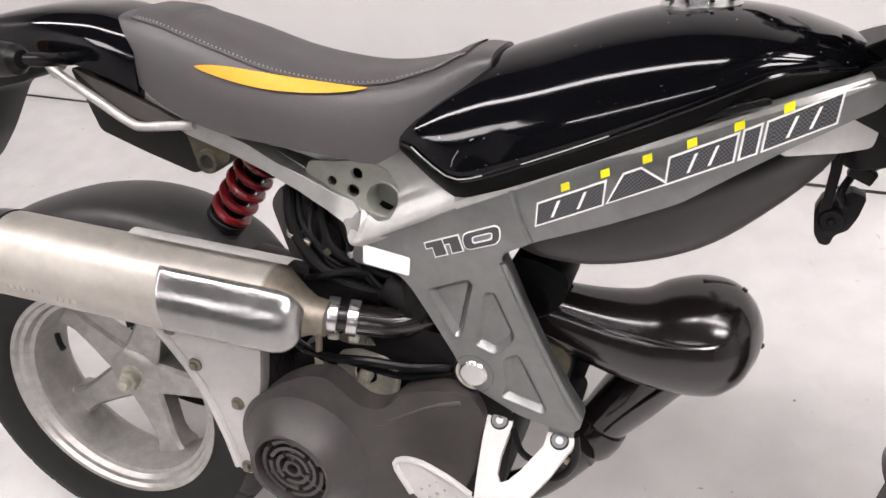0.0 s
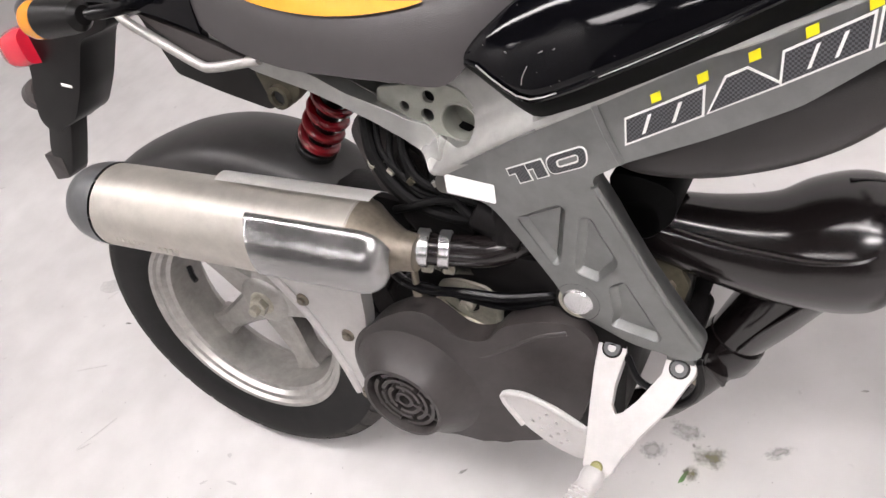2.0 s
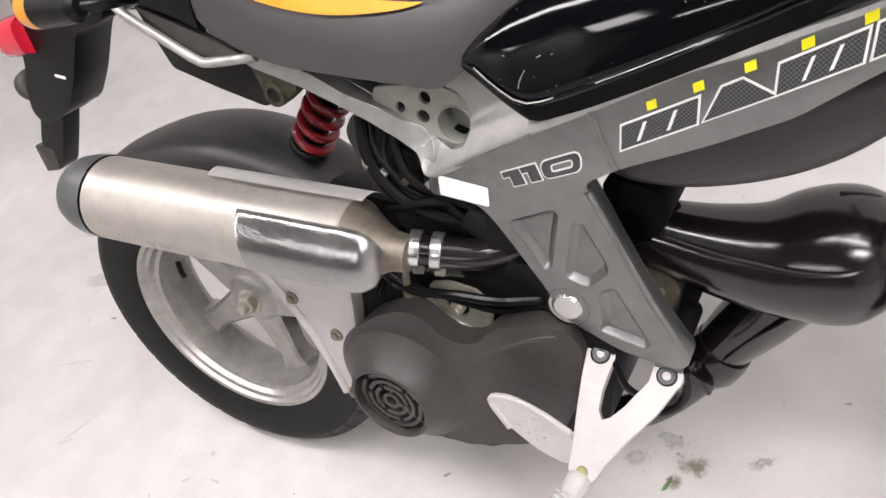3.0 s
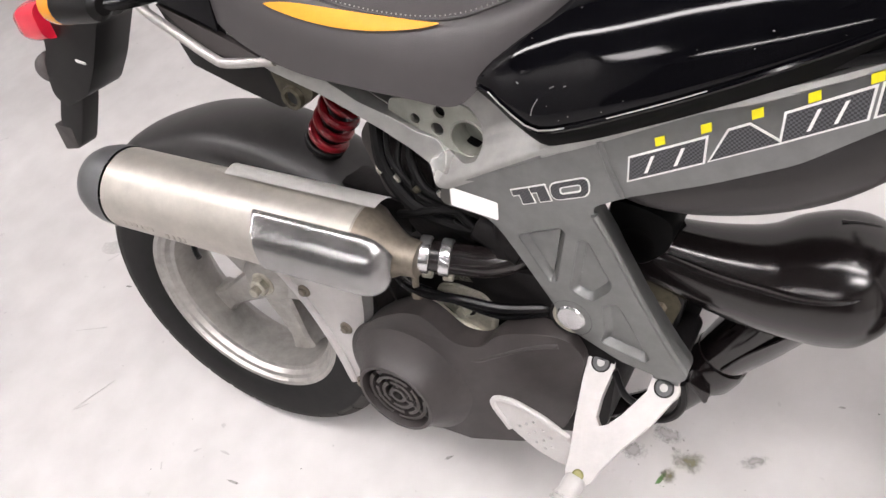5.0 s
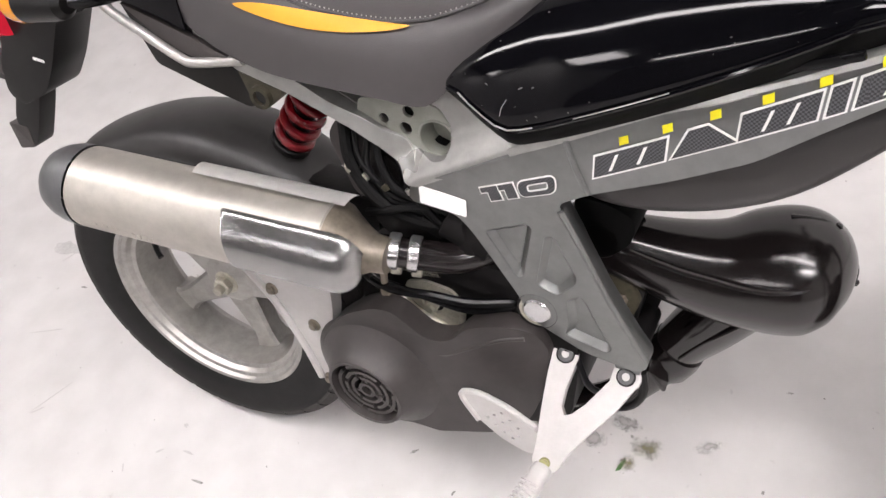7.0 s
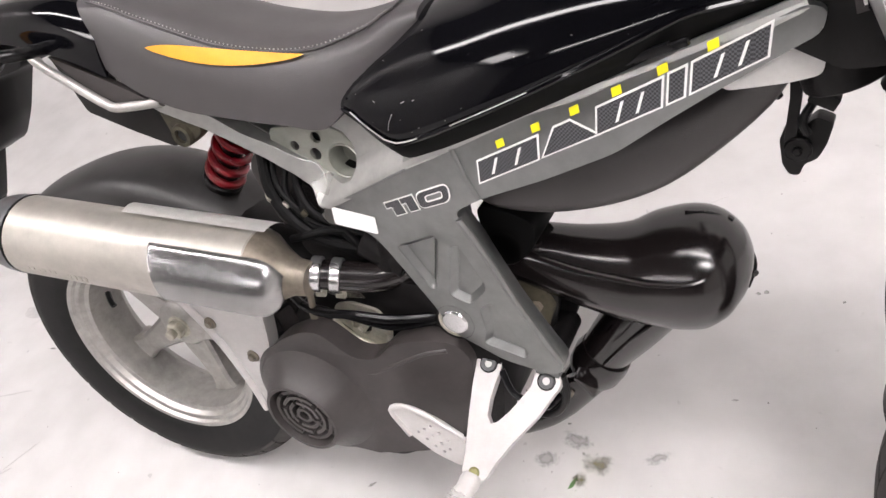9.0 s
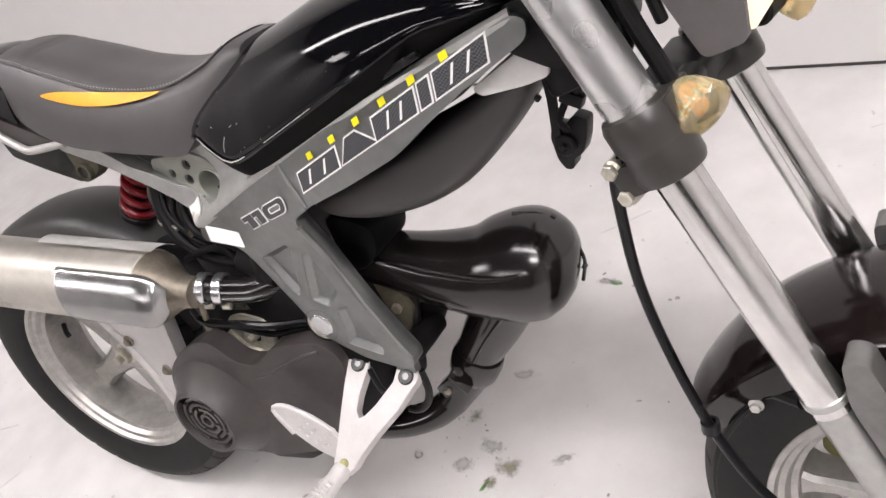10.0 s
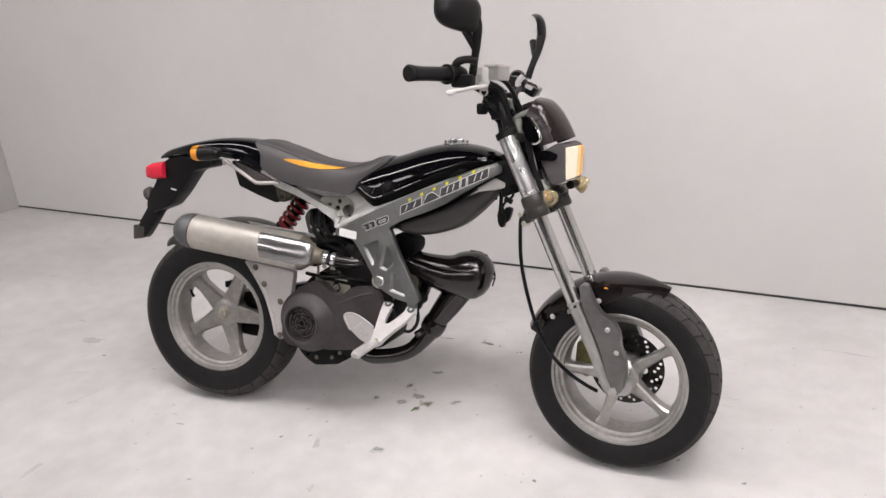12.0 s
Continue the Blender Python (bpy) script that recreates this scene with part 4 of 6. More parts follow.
yoke += [(0.0140, -0.012), (0.0130, -0.035), (0.0150, -0.054), (0.0210, -0.062), (0.0280, -0.057), (0.0380, -0.042), (0.0530, -0.010)]
yoke += [(0.0678 + 0.0158 * math.cos(radians(a)), 0.0158 * math.sin(radians(a))) for a in range(160, -41, -20)]
yoke += [(0.0690, -0.040), (0.0500, -0.075), (0.0380, -0.102), (0.0335, -0.118), (0.0250, -0.129), (0.0120, -0.129), (0.0040, -0.118), (0.0020, -0.100), (-0.0060, -0.060), (-0.0120, -0.025)]
hanger = bp("footrest_hanger", prism(yoke, 0.0, 0.014, 0.004, segments=3), WHITE_ALLOY, None, "pale cast alloy footrest hanger", HANGER_AT, sharp=40)
for x in (0.0, 0.0678):
    # Each bolt's recess gets its darkness from a near-flush black ring.
    bp("bolt_shade_ring", lathe([(0.0080, -0.0002), (0.0102, -0.0004), (0.0102, 0.003), (0.0080, 0.003)], 28, (x, 0, 0)), ENGINE, hanger, "", HANGER_AT)
    bp("socket_bolt", join(lathe([(0.0042, -0.0022), (0.0082, -0.0022), (0.0088, -0.0010), (0.0088, 0.004), (0.0042, 0.004), (0.0042, -0.001)], 24, (x, 0, 0), closed=False), rod((x, 0.001, 0), (x, 0.004, 0), 0.0080)), CAP_GREY, hanger, "", HANGER_AT)
bp("peg_bolt", join(rod((0.0184, 0.004, -0.1168), (0.0184, -0.0026, -0.1168), 0.0062, 18), hexbolt((0.0184, -0.0024, -0.1168), (0, -1, 0), 0.0040, 0.002)), BRASS, hanger, "", HANGER_AT)
heel = prism(rounded([(0.600, 0.268), (0.586, 0.300), (0.560, 0.318), (0.527, 0.330), (0.505, 0.326), (0.500, 0.312), (0.520, 0.286), (0.548, 0.262), (0.580, 0.250)], 0.010), -0.128, -0.122, 0.002, [circle(x, z, 0.0022, 8) for x, z in ((0.532, 0.294), (0.541, 0.285), (0.550, 0.276), (0.541, 0.301), (0.550, 0.292), (0.559, 0.283), (0.550, 0.308), (0.559, 0.299), (0.568, 0.290), (0.560, 0.270), (0.568, 0.276))])
bp("heel_guard", heel, WHITE_ALLOY, hanger)
bp("heel_rim", tube([(0.588, -0.127, 0.300), (0.560, -0.128, 0.319), (0.527, -0.128, 0.331), (0.503, -0.128, 0.322), (0.520, -0.128, 0.286)], 0.0035, 8, 4), WHITE_ALLOY, hanger)
PEG_A, PEG_B = Vector((0.604, -0.149, 0.266)), Vector((0.588, -0.236, 0.252))
peg_dir = (PEG_B - PEG_A).normalized()
PEG_AT = Matrix.Translation(PEG_A) @ peg_dir.to_track_quat("Y", "Z").to_matrix().to_4x4()
peg = bp("footrest", loft([[(w * math.copysign(abs(math.cos(a)) ** 0.7, math.cos(a)), y, h * math.copysign(abs(math.sin(a)) ** 0.7, math.sin(a))) for a in (2 * math.pi * k / 20 for k in range(20))] for y, w, h in ((0.0, 0.010, 0.009), (0.008, 0.0115, 0.010), (0.016, 0.0100, 0.0085), (0.022, 0.0115, 0.0085), (0.084, 0.0125, 0.0085), (0.088, 0.0105, 0.0065))]), WHITE_ALLOY, hanger, "ribbed folding footrest", PEG_AT)
for i in range(11):
    for k in (-1, 0, 1):
        bp("rib", box((0.0062, 0.0026, 0.0030), (0.0078 * k, 0.026 + 0.0055 * i, 0.0088), 0.0008, segments=1), WHITE_ALLOY, peg, "", PEG_AT)
bp("earth_cable", tube([(0.615, -0.06, 0.345), (0.628, -0.066, 0.318), (0.650, -0.066, 0.312), (0.66, -0.05, 0.33)], 0.004, 8, 5), HOSE)

LIFT = 0.006
# shock absorber
SA, SB = Vector((0.222, 0.016, 0.522)), Vector((0.308, 0.016, 0.632))
sd = (SB - SA).normalized()
sx = sd.cross(Vector((0, 1, 0))).normalized()
coil = []
for i in range(86):
    u = i / 85
    a = 2 * math.pi * 5.6 * u
    coil.append(SA + sd * ((SB - SA).length * (0.06 + 0.86 * u)) + (sx * math.cos(a) + Vector((0, 1, 0)) * math.sin(a)) * 0.0218)
shock = bp("shock_absorber", rod(SA, SB, 0.014, 20), PLASTIC, None, "black shock absorber with a red coil spring")
bp("spring", tube([tuple(p) for p in coil], 0.0056, 10, 2), RED, shock, "glossy red coil spring")
bp("spring_seat", rod(SA + sd * 0.004, SA + sd * 0.014, 0.026, 28), PLASTIC, shock)
bp("spring_seat", rod(SA + sd * 0.132, SA + sd * 0.140, 0.025, 28), PLASTIC, shock)
bp("swing_link", box((0.16, 0.05, 0.05), (0.27, 0.02, 0.46), 0.012, (0, 10, 0)), ENGINE)
bp("coil_box", prism(rounded([(0.325, 0.575), (0.345, 0.60), (0.415, 0.545), (0.40, 0.49), (0.345, 0.50)], 0.012), -0.030, 0.03, 0.008), COVER)

LIFT = 0.010
# fuel tank
TANK = [(0.478, 0.668, 0.655, 0.046), (0.500, 0.692, 0.660, 0.064), (0.520, 0.710, 0.648, 0.0750), (0.545, 0.729, 0.632, 0.0835), (0.570, 0.742, 0.621, 0.0890), (0.600, 0.754, 0.628, 0.092), (0.630, 0.763, 0.640, 0.096), (0.700, 0.784, 0.669, 0.100), (0.770, 0.795, 0.699, 0.097), (0.830, 0.790, 0.724, 0.083), (0.880, 0.775, 0.739, 0.061), (0.915, 0.757, 0.746, 0.028)]


def tank_point(x, a):
    top, low, w = smooth_at(TANK, x)
    c, s = math.cos(a), math.sin(a)
    belly = low + min(0.027, (top - low) * 0.4)
    if s >= 0:
        return (x, w * math.copysign(abs(c) ** 0.92, c), belly + (top - belly) * s ** 0.95)
    return (x, w * math.copysign(min(1.0, (abs(c) * 1.25)) ** 0.5, c) * (1 + 0.26 * max(-1.0, 1.6 * s)), belly + (belly - low) * max(-1.0, 1.6 * s))


LIFT = 0.0
tank = bp("fuel_tank", loft([[tank_point(0.478 + 0.436 * i / 54, 2 * math.pi * k / 72) for k in range(72)] for i in range(55)]), BLACK_PAINT, None, "glossy black fuel tank with dust specks", sharp=50)
crease = []
for i in range(30):
    x = 0.512 + 0.36 * i / 29
    top, low, w = smooth_at(TANK, x)
    crease.append((x, -w - 0.0004, low + min(0.027, (top - low) * 0.4) + 0.001))
bp("crease", tube(crease, 0.0026, 8, 1), BLACK_PAINT, tank)
band = bmesh.new()
grid = []
for i in range(41):
    x = 0.506 + 0.384 * i / 40
    top, low, w = smooth_at(TANK, x)
    high = low + min(0.027, (top - low) * 0.4) - 0.0015
    grid.append([band.verts.new((x, -(w + 0.0012) * (1 - 0.26 * v ** 1.3) - out, high + (low - 0.001 - high) * v)) for out, vs in ((0.0, (0, 0.25, 0.5, 0.75, 1.0)), (-0.006, (1.0, 0.5, 0))) for v in vs])
skin(band, grid)
bp("trim_band", band, TRIM, tank, "matte black trim along the lower edge")
def on_tank(x, z, out=0.0):
    """A point of the tank's right flank at a height."""
    top, low, w = smooth_at(TANK, x)
    belly = low + min(0.027, (top - low) * 0.4)
    u = min(1.0, max(0.0, (z - belly) / (top - belly))) ** (1 / 0.95)
    p = tank_point(x, math.pi - math.asin(u))
    return (p[0], p[1] - out, p[2])


# Thin steel lines stand in for the highlight where the crease catches light.
glint_points = [p for p in crease if 0.512 < p[0] < 0.602]
bp("edge_glint", tube([(x, y - 0.0018, z + 0.0012) for x, y, z in glint_points], 0.0008, 6, 1), STEEL, tank, "highlight along the crease, laid on as a thin steel line")
bp("edge_glint", tube([(x, y - 0.0018, z + 0.0012) for x, y, z in crease if 0.632 < x < 0.712], 0.0006, 6, 1), STEEL, tank)
for line in (((0.574, 0.676), (0.569, 0.668), (0.567, 0.661)), ((0.585, 0.686), (0.589, 0.688)), ((0.598, 0.689), (0.600, 0.690)), ((0.553, 0.686), (0.555, 0.685))):
    bp("scratch", tube([on_tank(x, z, 0.0002) for x, z in line], 0.0004, 6, 3), STITCH, tank)
bp("rubber_edge", box((0.075, 0.006, 0.007), (0.795, -0.0835, 0.722), 0.002, (0, -20, -12)), HOSE, tank)
LIFT = 0.008
cap = bp("fuel_cap", lathe([(0.0, 0.778), (0.033, 0.778), (0.034, 0.786), (0.030, 0.788), (0.028, 0.791), (0.025, 0.793), (0.0, 0.793)], 48, (0.768, 0.0, 0.0), axis="z", closed=False), CHROME, tank, "chrome fuel filler cap")
bp("cap_grip", box((0.040, 0.012, 0.006), (0.768, 0.0, 0.795), 0.002), CHROME, cap)
for i in range(10):
    a = 2 * math.pi * i / 10
    bp("cap_notch", box((0.005, 0.004, 0.004), (0.768 + 0.0305 * math.cos(a), 0.029 * math.sin(a), 0.791), 0.0015, (0, 0, math.degrees(a))), PLASTIC, cap)

LIFT = 0.000
# seat
SEAT = [(0.168, 0.787, 0.776, 0.046), (0.192, 0.791, 0.732, 0.062), (0.236, 0.788, 0.700, 0.072), (0.300, 0.771, 0.677, 0.077), (0.370, 0.748, 0.667, 0.079), (0.440, 0.736, 0.659, 0.078), (0.485, 0.736, 0.655, 0.075), (0.515, 0.740, 0.677, 0.070), (0.545, 0.747, 0.704, 0.062), (0.572, 0.756, 0.729, 0.054), (0.592, 0.755, 0.742, 0.042)]


def seat_point(x, a, out=0.0):
    """a runs from 0 (right lower edge) over the top to pi."""
    top, low, w = smooth_at(SEAT, x)
    c, s = math.cos(a), math.sin(a)
    dish = 0.006 * (1 - abs(c)) * (1 if 0.25 < x < 0.55 else 0)
    return (x, -(w * 0.96 + out) * math.copysign(abs(c) ** 0.62, c), low + (top - low + out) * s ** 0.72 - dish * 0.5)


rows = []
for i in range(49):
    x = 0.168 + 0.424 * i / 48
    ring = [seat_point(x, math.pi * k / 40) for k in range(41)]
    low = smooth_at(SEAT, x)
    ring += [(x, low[2] * (1 - 2 * k / 6) * 0.96, low[1] - 0.002) for k in range(7)]
    rows.append(ring)
seat = bp("seat", loft(rows), SEAT_SIDE, None, "dark grey vinyl seat with a yellow stripe", sharp=60)


def seat_patch(x0, x1, lo, hi, out, n=40, m=8):
    """A thin panel lying on the seat between two angles that change along it."""
    bm = bmesh.new()
    grid = []
    for i in range(n + 1):
        x = x0 + (x1 - x0) * i / n
        a0, a1 = lo(i / n), hi(i / n)
        grid.append([bm.verts.new(seat_point(x, a0 + (a1 - a0) * k / m, out)) for k in range(m + 1)])
    for p, q in zip(grid, grid[1:]):
        for k in range(m):
            bm.faces.new((p[k], p[k + 1], q[k + 1], q[k]))
    return bm


def shoulder(u):
    return 0.98 - 0.10 * math.sin(math.pi * u) + 0.12 * u * u


bp("top_panel", seat_patch(0.196, 0.568, shoulder, lambda u: math.pi - shoulder(u), 0.0018, 48, 24), SEAT_VINYL, seat, "grained vinyl top panel", sharp=60)
bp("stripe", seat_patch(0.285, 0.474, lambda u: 0.535 + 0.35 * u - 0.120 * math.sin(math.pi * u) ** 0.7, lambda u: 0.535 + 0.35 * u + 0.15 * math.sin(math.pi * u) ** 0.7, 0.0030, 48, 6), YELLOW, seat, "yellow vinyl stripe", sharp=60)
for sgn in (1, -1):
    seam = [seat_point(0.196 + 0.370 * i / 30, shoulder(i / 30) if sgn > 0 else math.pi - shoulder(i / 30), 0.0012) for i in range(31)]
    bp("piping", tube(seam, 0.0016, 6, 1), SEAT_SIDE, seat)

for sgn in (1, -1):
    dots = bmesh.new()
    for i in range(74):
        u = 0.02 + 0.96 * i / 73
        a = shoulder(u) + 0.05
        p = Vector(seat_point(0.196 + 0.370 * u, a if sgn > 0 else math.pi - a, 0.0022))
        bmesh.ops.create_icosphere(dots, subdivisions=1, radius=0.0009, matrix=Matrix.Translation(p))
    tagged(bp("stitching", dots, STITCH, seat, "pale dotted seam"), kind="stuff")
specks = bmesh.new()
speck_rng = random.Random(5)
for i in range(34):
    x, a = speck_rng.uniform(0.53, 0.88), speck_rng.uniform(1.9, 3.12)
    p = Vector(tank_point(x, a))
    bmesh.ops.create_icosphere(specks, subdivisions=1, radius=speck_rng.uniform(0.0002, 0.0005), matrix=Matrix.Translation(p) @ Matrix.Diagonal((speck_rng.uniform(1, 2.5), 0.6, 1, 1)))
tagged(bp("dust_specks", specks, STITCH, tank, "pale dust specks"), kind="stuff")

LIFT = 0.008
# tail cowl, grab rail, mudguard, tail light and rear indicators
TAIL = [(-0.185, 0.728, 0.718, 0.014), (-0.150, 0.744, 0.722, 0.034), (-0.100, 0.758, 0.732, 0.048), (-0.030, 0.774, 0.742, 0.054), (0.060, 0.786, 0.740, 0.061), (0.140, 0.786, 0.725, 0.066), (0.180, 0.778, 0.712, 0.067), (0.206, 0.772, 0.700, 0.067)]
rows = []
for i in range(40):
    x = -0.185 + 0.391 * i / 39
    top, low, w = smooth_at(TAIL, x)
    rows.append([(x, -w * math.copysign(abs(math.cos(a)) ** 0.6, math.cos(a)), low + (top - low) * math.sin(a) ** 0.75) for a in (math.pi * k / 30 for k in range(31))] + [(x, w * (1 - 2 * k / 6) * 0.94, low + 0.004) for k in range(7)])
bp("tail_cowl", loft(rows), BLACK_PAINT, None, "glossy black tail cowl", sharp=55)
for side in (1, -1):
    go = flip if side < 0 else (lambda b: b)
    bp("grab_rail", go(tube([(0.072, -0.045, 0.712), (0.078, -0.056, 0.724), (0.098, -0.063, 0.716), (0.140, -0.066, 0.694), (0.182, -0.065, 0.668), (0.202, -0.063, 0.663), (0.262, -0.056, 0.667)], 0.0055, 14, 6)), STEEL, None, "silver tube grab rail")
    bp("rail_panel", go(prism(rounded([(0.110, 0.726), (0.190, 0.695), (0.262, 0.664), (0.225, 0.658), (0.165, 0.678)], 0.008, 3), -0.060, -0.052, 0.002)), COVER)
    boss = bp("footrest_boss", go(join(prism(rounded([(0.245, 0.666), (0.300, 0.656), (0.300, 0.628), (0.272, 0.610), (0.254, 0.624)], 0.008, 3), -0.054, -0.034, 0.003), lathe([(0.0085, -0.060), (0.0130, -0.060), (0.0138, -0.057), (0.0138, -0.04), (0.0085, -0.04)], 28, (0.272, 0, 0.626)))), OLIVE, None, "grey bracket with an open threaded boss")
    # The bore's inner darkness is a solid black plug.
    bp("boss_shade_plug", go(rod((0.272, -0.056, 0.626), (0.272, -0.040, 0.626), 0.0090)), HOLLOW_SHADE, boss)
bp("under_tray", prism(rounded([(0.100, 0.722), (0.215, 0.700), (0.310, 0.655), (0.290, 0.626), (0.246, 0.608), (0.185, 0.628), (0.124, 0.651), (0.110, 0.695)], 0.006, 3), -0.050, 0.050, 0.006), PLASTIC)
guard = bp("rear_mudguard", prism(rounded([(-0.120, 0.730), (0.020, 0.722), (0.010, 0.700), (-0.052, 0.688), (-0.108, 0.618), (-0.150, 0.576), (-0.185, 0.564), (-0.215, 0.552), (-0.236, 0.570), (-0.222, 0.610), (-0.196, 0.642), (-0.172, 0.705)], 0.014, 4), -0.030, 0.030, 0.010), PLASTIC, None, "black plastic rear mudguard and plate carrier")
bp("carrier_arm", prism(rounded([(-0.175, 0.590), (-0.200, 0.552), (-0.228, 0.514), (-0.262, 0.470), (-0.286, 0.476), (-0.282, 0.515), (-0.244, 0.566), (-0.226, 0.600)], 0.012, 4), -0.015, 0.015, 0.006), PLASTIC, guard)
bp("plate_foot", prism(rounded([(-0.304, 0.508), (-0.262, 0.503), (-0.268, 0.468), (-0.306, 0.462)], 0.004, 3), -0.016, 0.018, 0.004), COVER, guard)
bp("plate_lamp", rod((-0.246, -0.012, 0.602), (-0.222, -0.012, 0.612), 0.022, 24, 0.006), COVER, guard)
bp("guard_mark", box((0.020, 0.0015, 0.004), (-0.128, -0.0305, 0.628), 0.0005, (0, 10, 0)), DECAL_WHITE, guard)
tail_rows = []
for x, z0, z1, w in ((-0.155, 0.660, 0.712, 0.048), (-0.178, 0.656, 0.710, 0.048), (-0.203, 0.654, 0.706, 0.045), (-0.224, 0.657, 0.698, 0.038), (-0.234, 0.664, 0.690, 0.026)):
    tail_rows.append([(x, w * math.copysign(abs(math.cos(a)) ** 0.5, math.cos(a)), (z0 + z1) / 2 + (z1 - z0) / 2 * math.copysign(abs(math.sin(a)) ** 0.5, math.sin(a))) for a in (2 * math.pi * k / 28 for k in range(28))])
bp("tail_light", loft(tail_rows), RED_LENS, None, "red tail light lens")
for side in (1, -1):
    go = flip if side < 0 else (lambda b: b)
    ind = bp("rear_indicator", go(lathe([(0.010, 0.085), (0.016, 0.078), (0.0185, 0.060), (0.0205, 0.030), (0.0215, 0.020), (0.0, 0.020)], 28, (0.024, -0.116, 0.744), axis="x", closed=False, caps=True)), PLASTIC, None, "black bullet indicator with an amber lens")
    bp("indicator_lens", go(lathe([(0.0215, 0.022), (0.0222, 0.010), (0.020, 0.000), (0.012, -0.006), (0.0, -0.008)], 28, (0.024, -0.116, 0.744), axis="x", closed=False)), AMBER, ind, "amber lens")
    bp("indicator_stalk", go(tube([(0.102, -0.114, 0.744), (0.116, -0.090, 0.739), (0.118, -0.050, 0.733)], 0.0075, 12, 4)), HOSE, ind)

LIFT = 0.010
# ---- steered front end ----
SX, CX = math.sin(radians(RAKE)), math.cos(radians(RAKE))


def leg(z, y, ahead=0.0):
    return (along_fork(z) + ahead, y, z)


bp("head_tube", rod((0.930, 0, 0.66), (0.893, 0, 0.755), 0.034, 28), PLASTIC)
bp("head_block", prism(rounded([(0.890, 0.742), (0.950, 0.752), (0.972, 0.715), (0.968, 0.690), (0.925, 0.686), (0.886, 0.706)], 0.008, 3), -0.054, 0.054, 0.006), PLASTIC, None, "black steering head cover")
label_plate = bp("head_label", prism([(0.926, 0.742), (0.958, 0.752), (0.962, 0.735), (0.930, 0.725)], -0.0548, -0.0542, 0), COVER)
for i in range(4):
    bp("label_bar", box((0.0035, 0.001, 0.010 - 0.002 * (i % 2)), (0.934 + 0.0065 * i, -0.0552, 0.736 + 0.002 * i), 0.0002, (0, -18, 0)), DECAL_WHITE, label_plate)
for y in (-0.094, 0.094):
    tube_ob = bp("fork_leg", rod(leg(0.405, y), leg(0.820, y), 0.0185, 32), FORK, None, "polished silver fork leg", HEAD)
    bp("upper_sleeve", rod(leg(0.655, y), leg(0.812, y), 0.0215, 32), CHROME, tube_ob, "", HEAD)
    bp("fork_cap", join(rod(leg(0.806, y), leg(0.822, y), 0.0255, 28, 0.003), hexbolt(leg(0.822, y), (-SX, 0, CX), 0.013, 0.008)), PLASTIC, tube_ob, "black fork cap", HEAD)
    bp("dust_seal", rod(leg(0.412, y), leg(0.420, y), 0.0195, 28), CAST, tube_ob, "", HEAD)
    bp("slider", tube([(*leg(0.410, y), 0.0175), (*leg(0.34, y, 0.0), 0.0165), (*leg(0.27, y), 0.0155), (*leg(0.222, y), 0.0165), (*leg(0.205, y), 0.012)], 0.016, 20, 4), CAST, tube_ob, "", HEAD)
for y in (-0.094, 0.094):
    up, out = Vector((-SX, 0, CX)), Vector((CX, 0, SX))
    foot = Vector(leg(0.612, y))
    clamp = bp("lower_clamp", join(lathe([(0.0205, 0.006), (0.0258, 0.008), (0.0276, 0.013), (0.0276, 0.028), (0.0262, 0.032), (0.0280, 0.036), (0.0296, 0.043), (0.0296, 0.058), (0.0272, 0.064), (0.0205, 0.066)], 36, axis="z", closed=True),
                                   box((0.026, 0.026, 0.028), (-0.030, 0.000, 0.016), 0.006), box((0.040, 0.050, 0.024), (0.010, -0.012 if y > 0 else 0.012, 0.052), 0.006)), CLAMP, None, "dark lower fork clamp", HEAD @ Matrix.Translation(foot) @ pose(0, 0, 0, 0, -RAKE, 0), sharp=45)
    if y < 0:
        for dz in (0.028, 0.004):
            at = foot + up * dz - out * 0.036
            bp("clamp_bolt", join(rod(at + Vector((0, 0.010, 0)), at + Vector((-0.003, -0.011, 0)), 0.0080, 18, 0.002), hexbolt(at + Vector((-0.003, -0.011, 0)), (-0.2, -1, 0), 0.0068, 0.005)), ZINC, clamp, "", HEAD)
bp("clamp_bridge", prism(rounded([(0.975, 0.658), (1.030, 0.664), (1.034, 0.640), (0.980, 0.634)], 0.008, 3), -0.075, 0.075, 0.006), PLASTIC, None, "", HEAD)
bp("top_clamp", prism(rounded([(0.928, 0.818), (0.980, 0.815), (0.986, 0.797), (0.934, 0.795)], 0.008, 3), -0.088, 0.088, 0.006), PLASTIC, None, "black top fork clamp", HEAD)

# slider bracket, mudguard, brake
LOW_X = FC[0] - 0.010
LOW = HEAD @ Matrix.Translation((0.010, 0, -0.003))
for y in (-0.094, 0.094):
    s = -1 if y < 0 else 1
    br = bp("slider_bracket", prism(rounded([(1.124, 0.467), (1.142, 0.469), (1.158, 0.434), (1.176, 0.404), (1.212, 0.382), (1.226, 0.353), (1.228, 0.326), (1.241, 0.297), (1.244, 0.266), (1.238, 0.218), (1.222, 0.204), (1.206, 0.216), (1.192, 0.277), (1.174, 0.330), (1.154, 0.372), (1.130, 0.424)], 0.010, 4), y - 0.014, y + 0.014, 0.009, segments=3), BRACKET, None, "grey cast fork bracket", LOW)
    for x, z in ((1.197, 0.366), (1.220, 0.312)):
        bp("bracket_bolt", join(rod((x, y + 0.013 * s, z), (x, y + 0.018 * s, z), 0.0062, 18), hexbolt((x, y + 0.018 * s, z), (0, s, 0), 0.0045, 0.003)), STEEL, br, "", LOW)
LIFT = 0.000
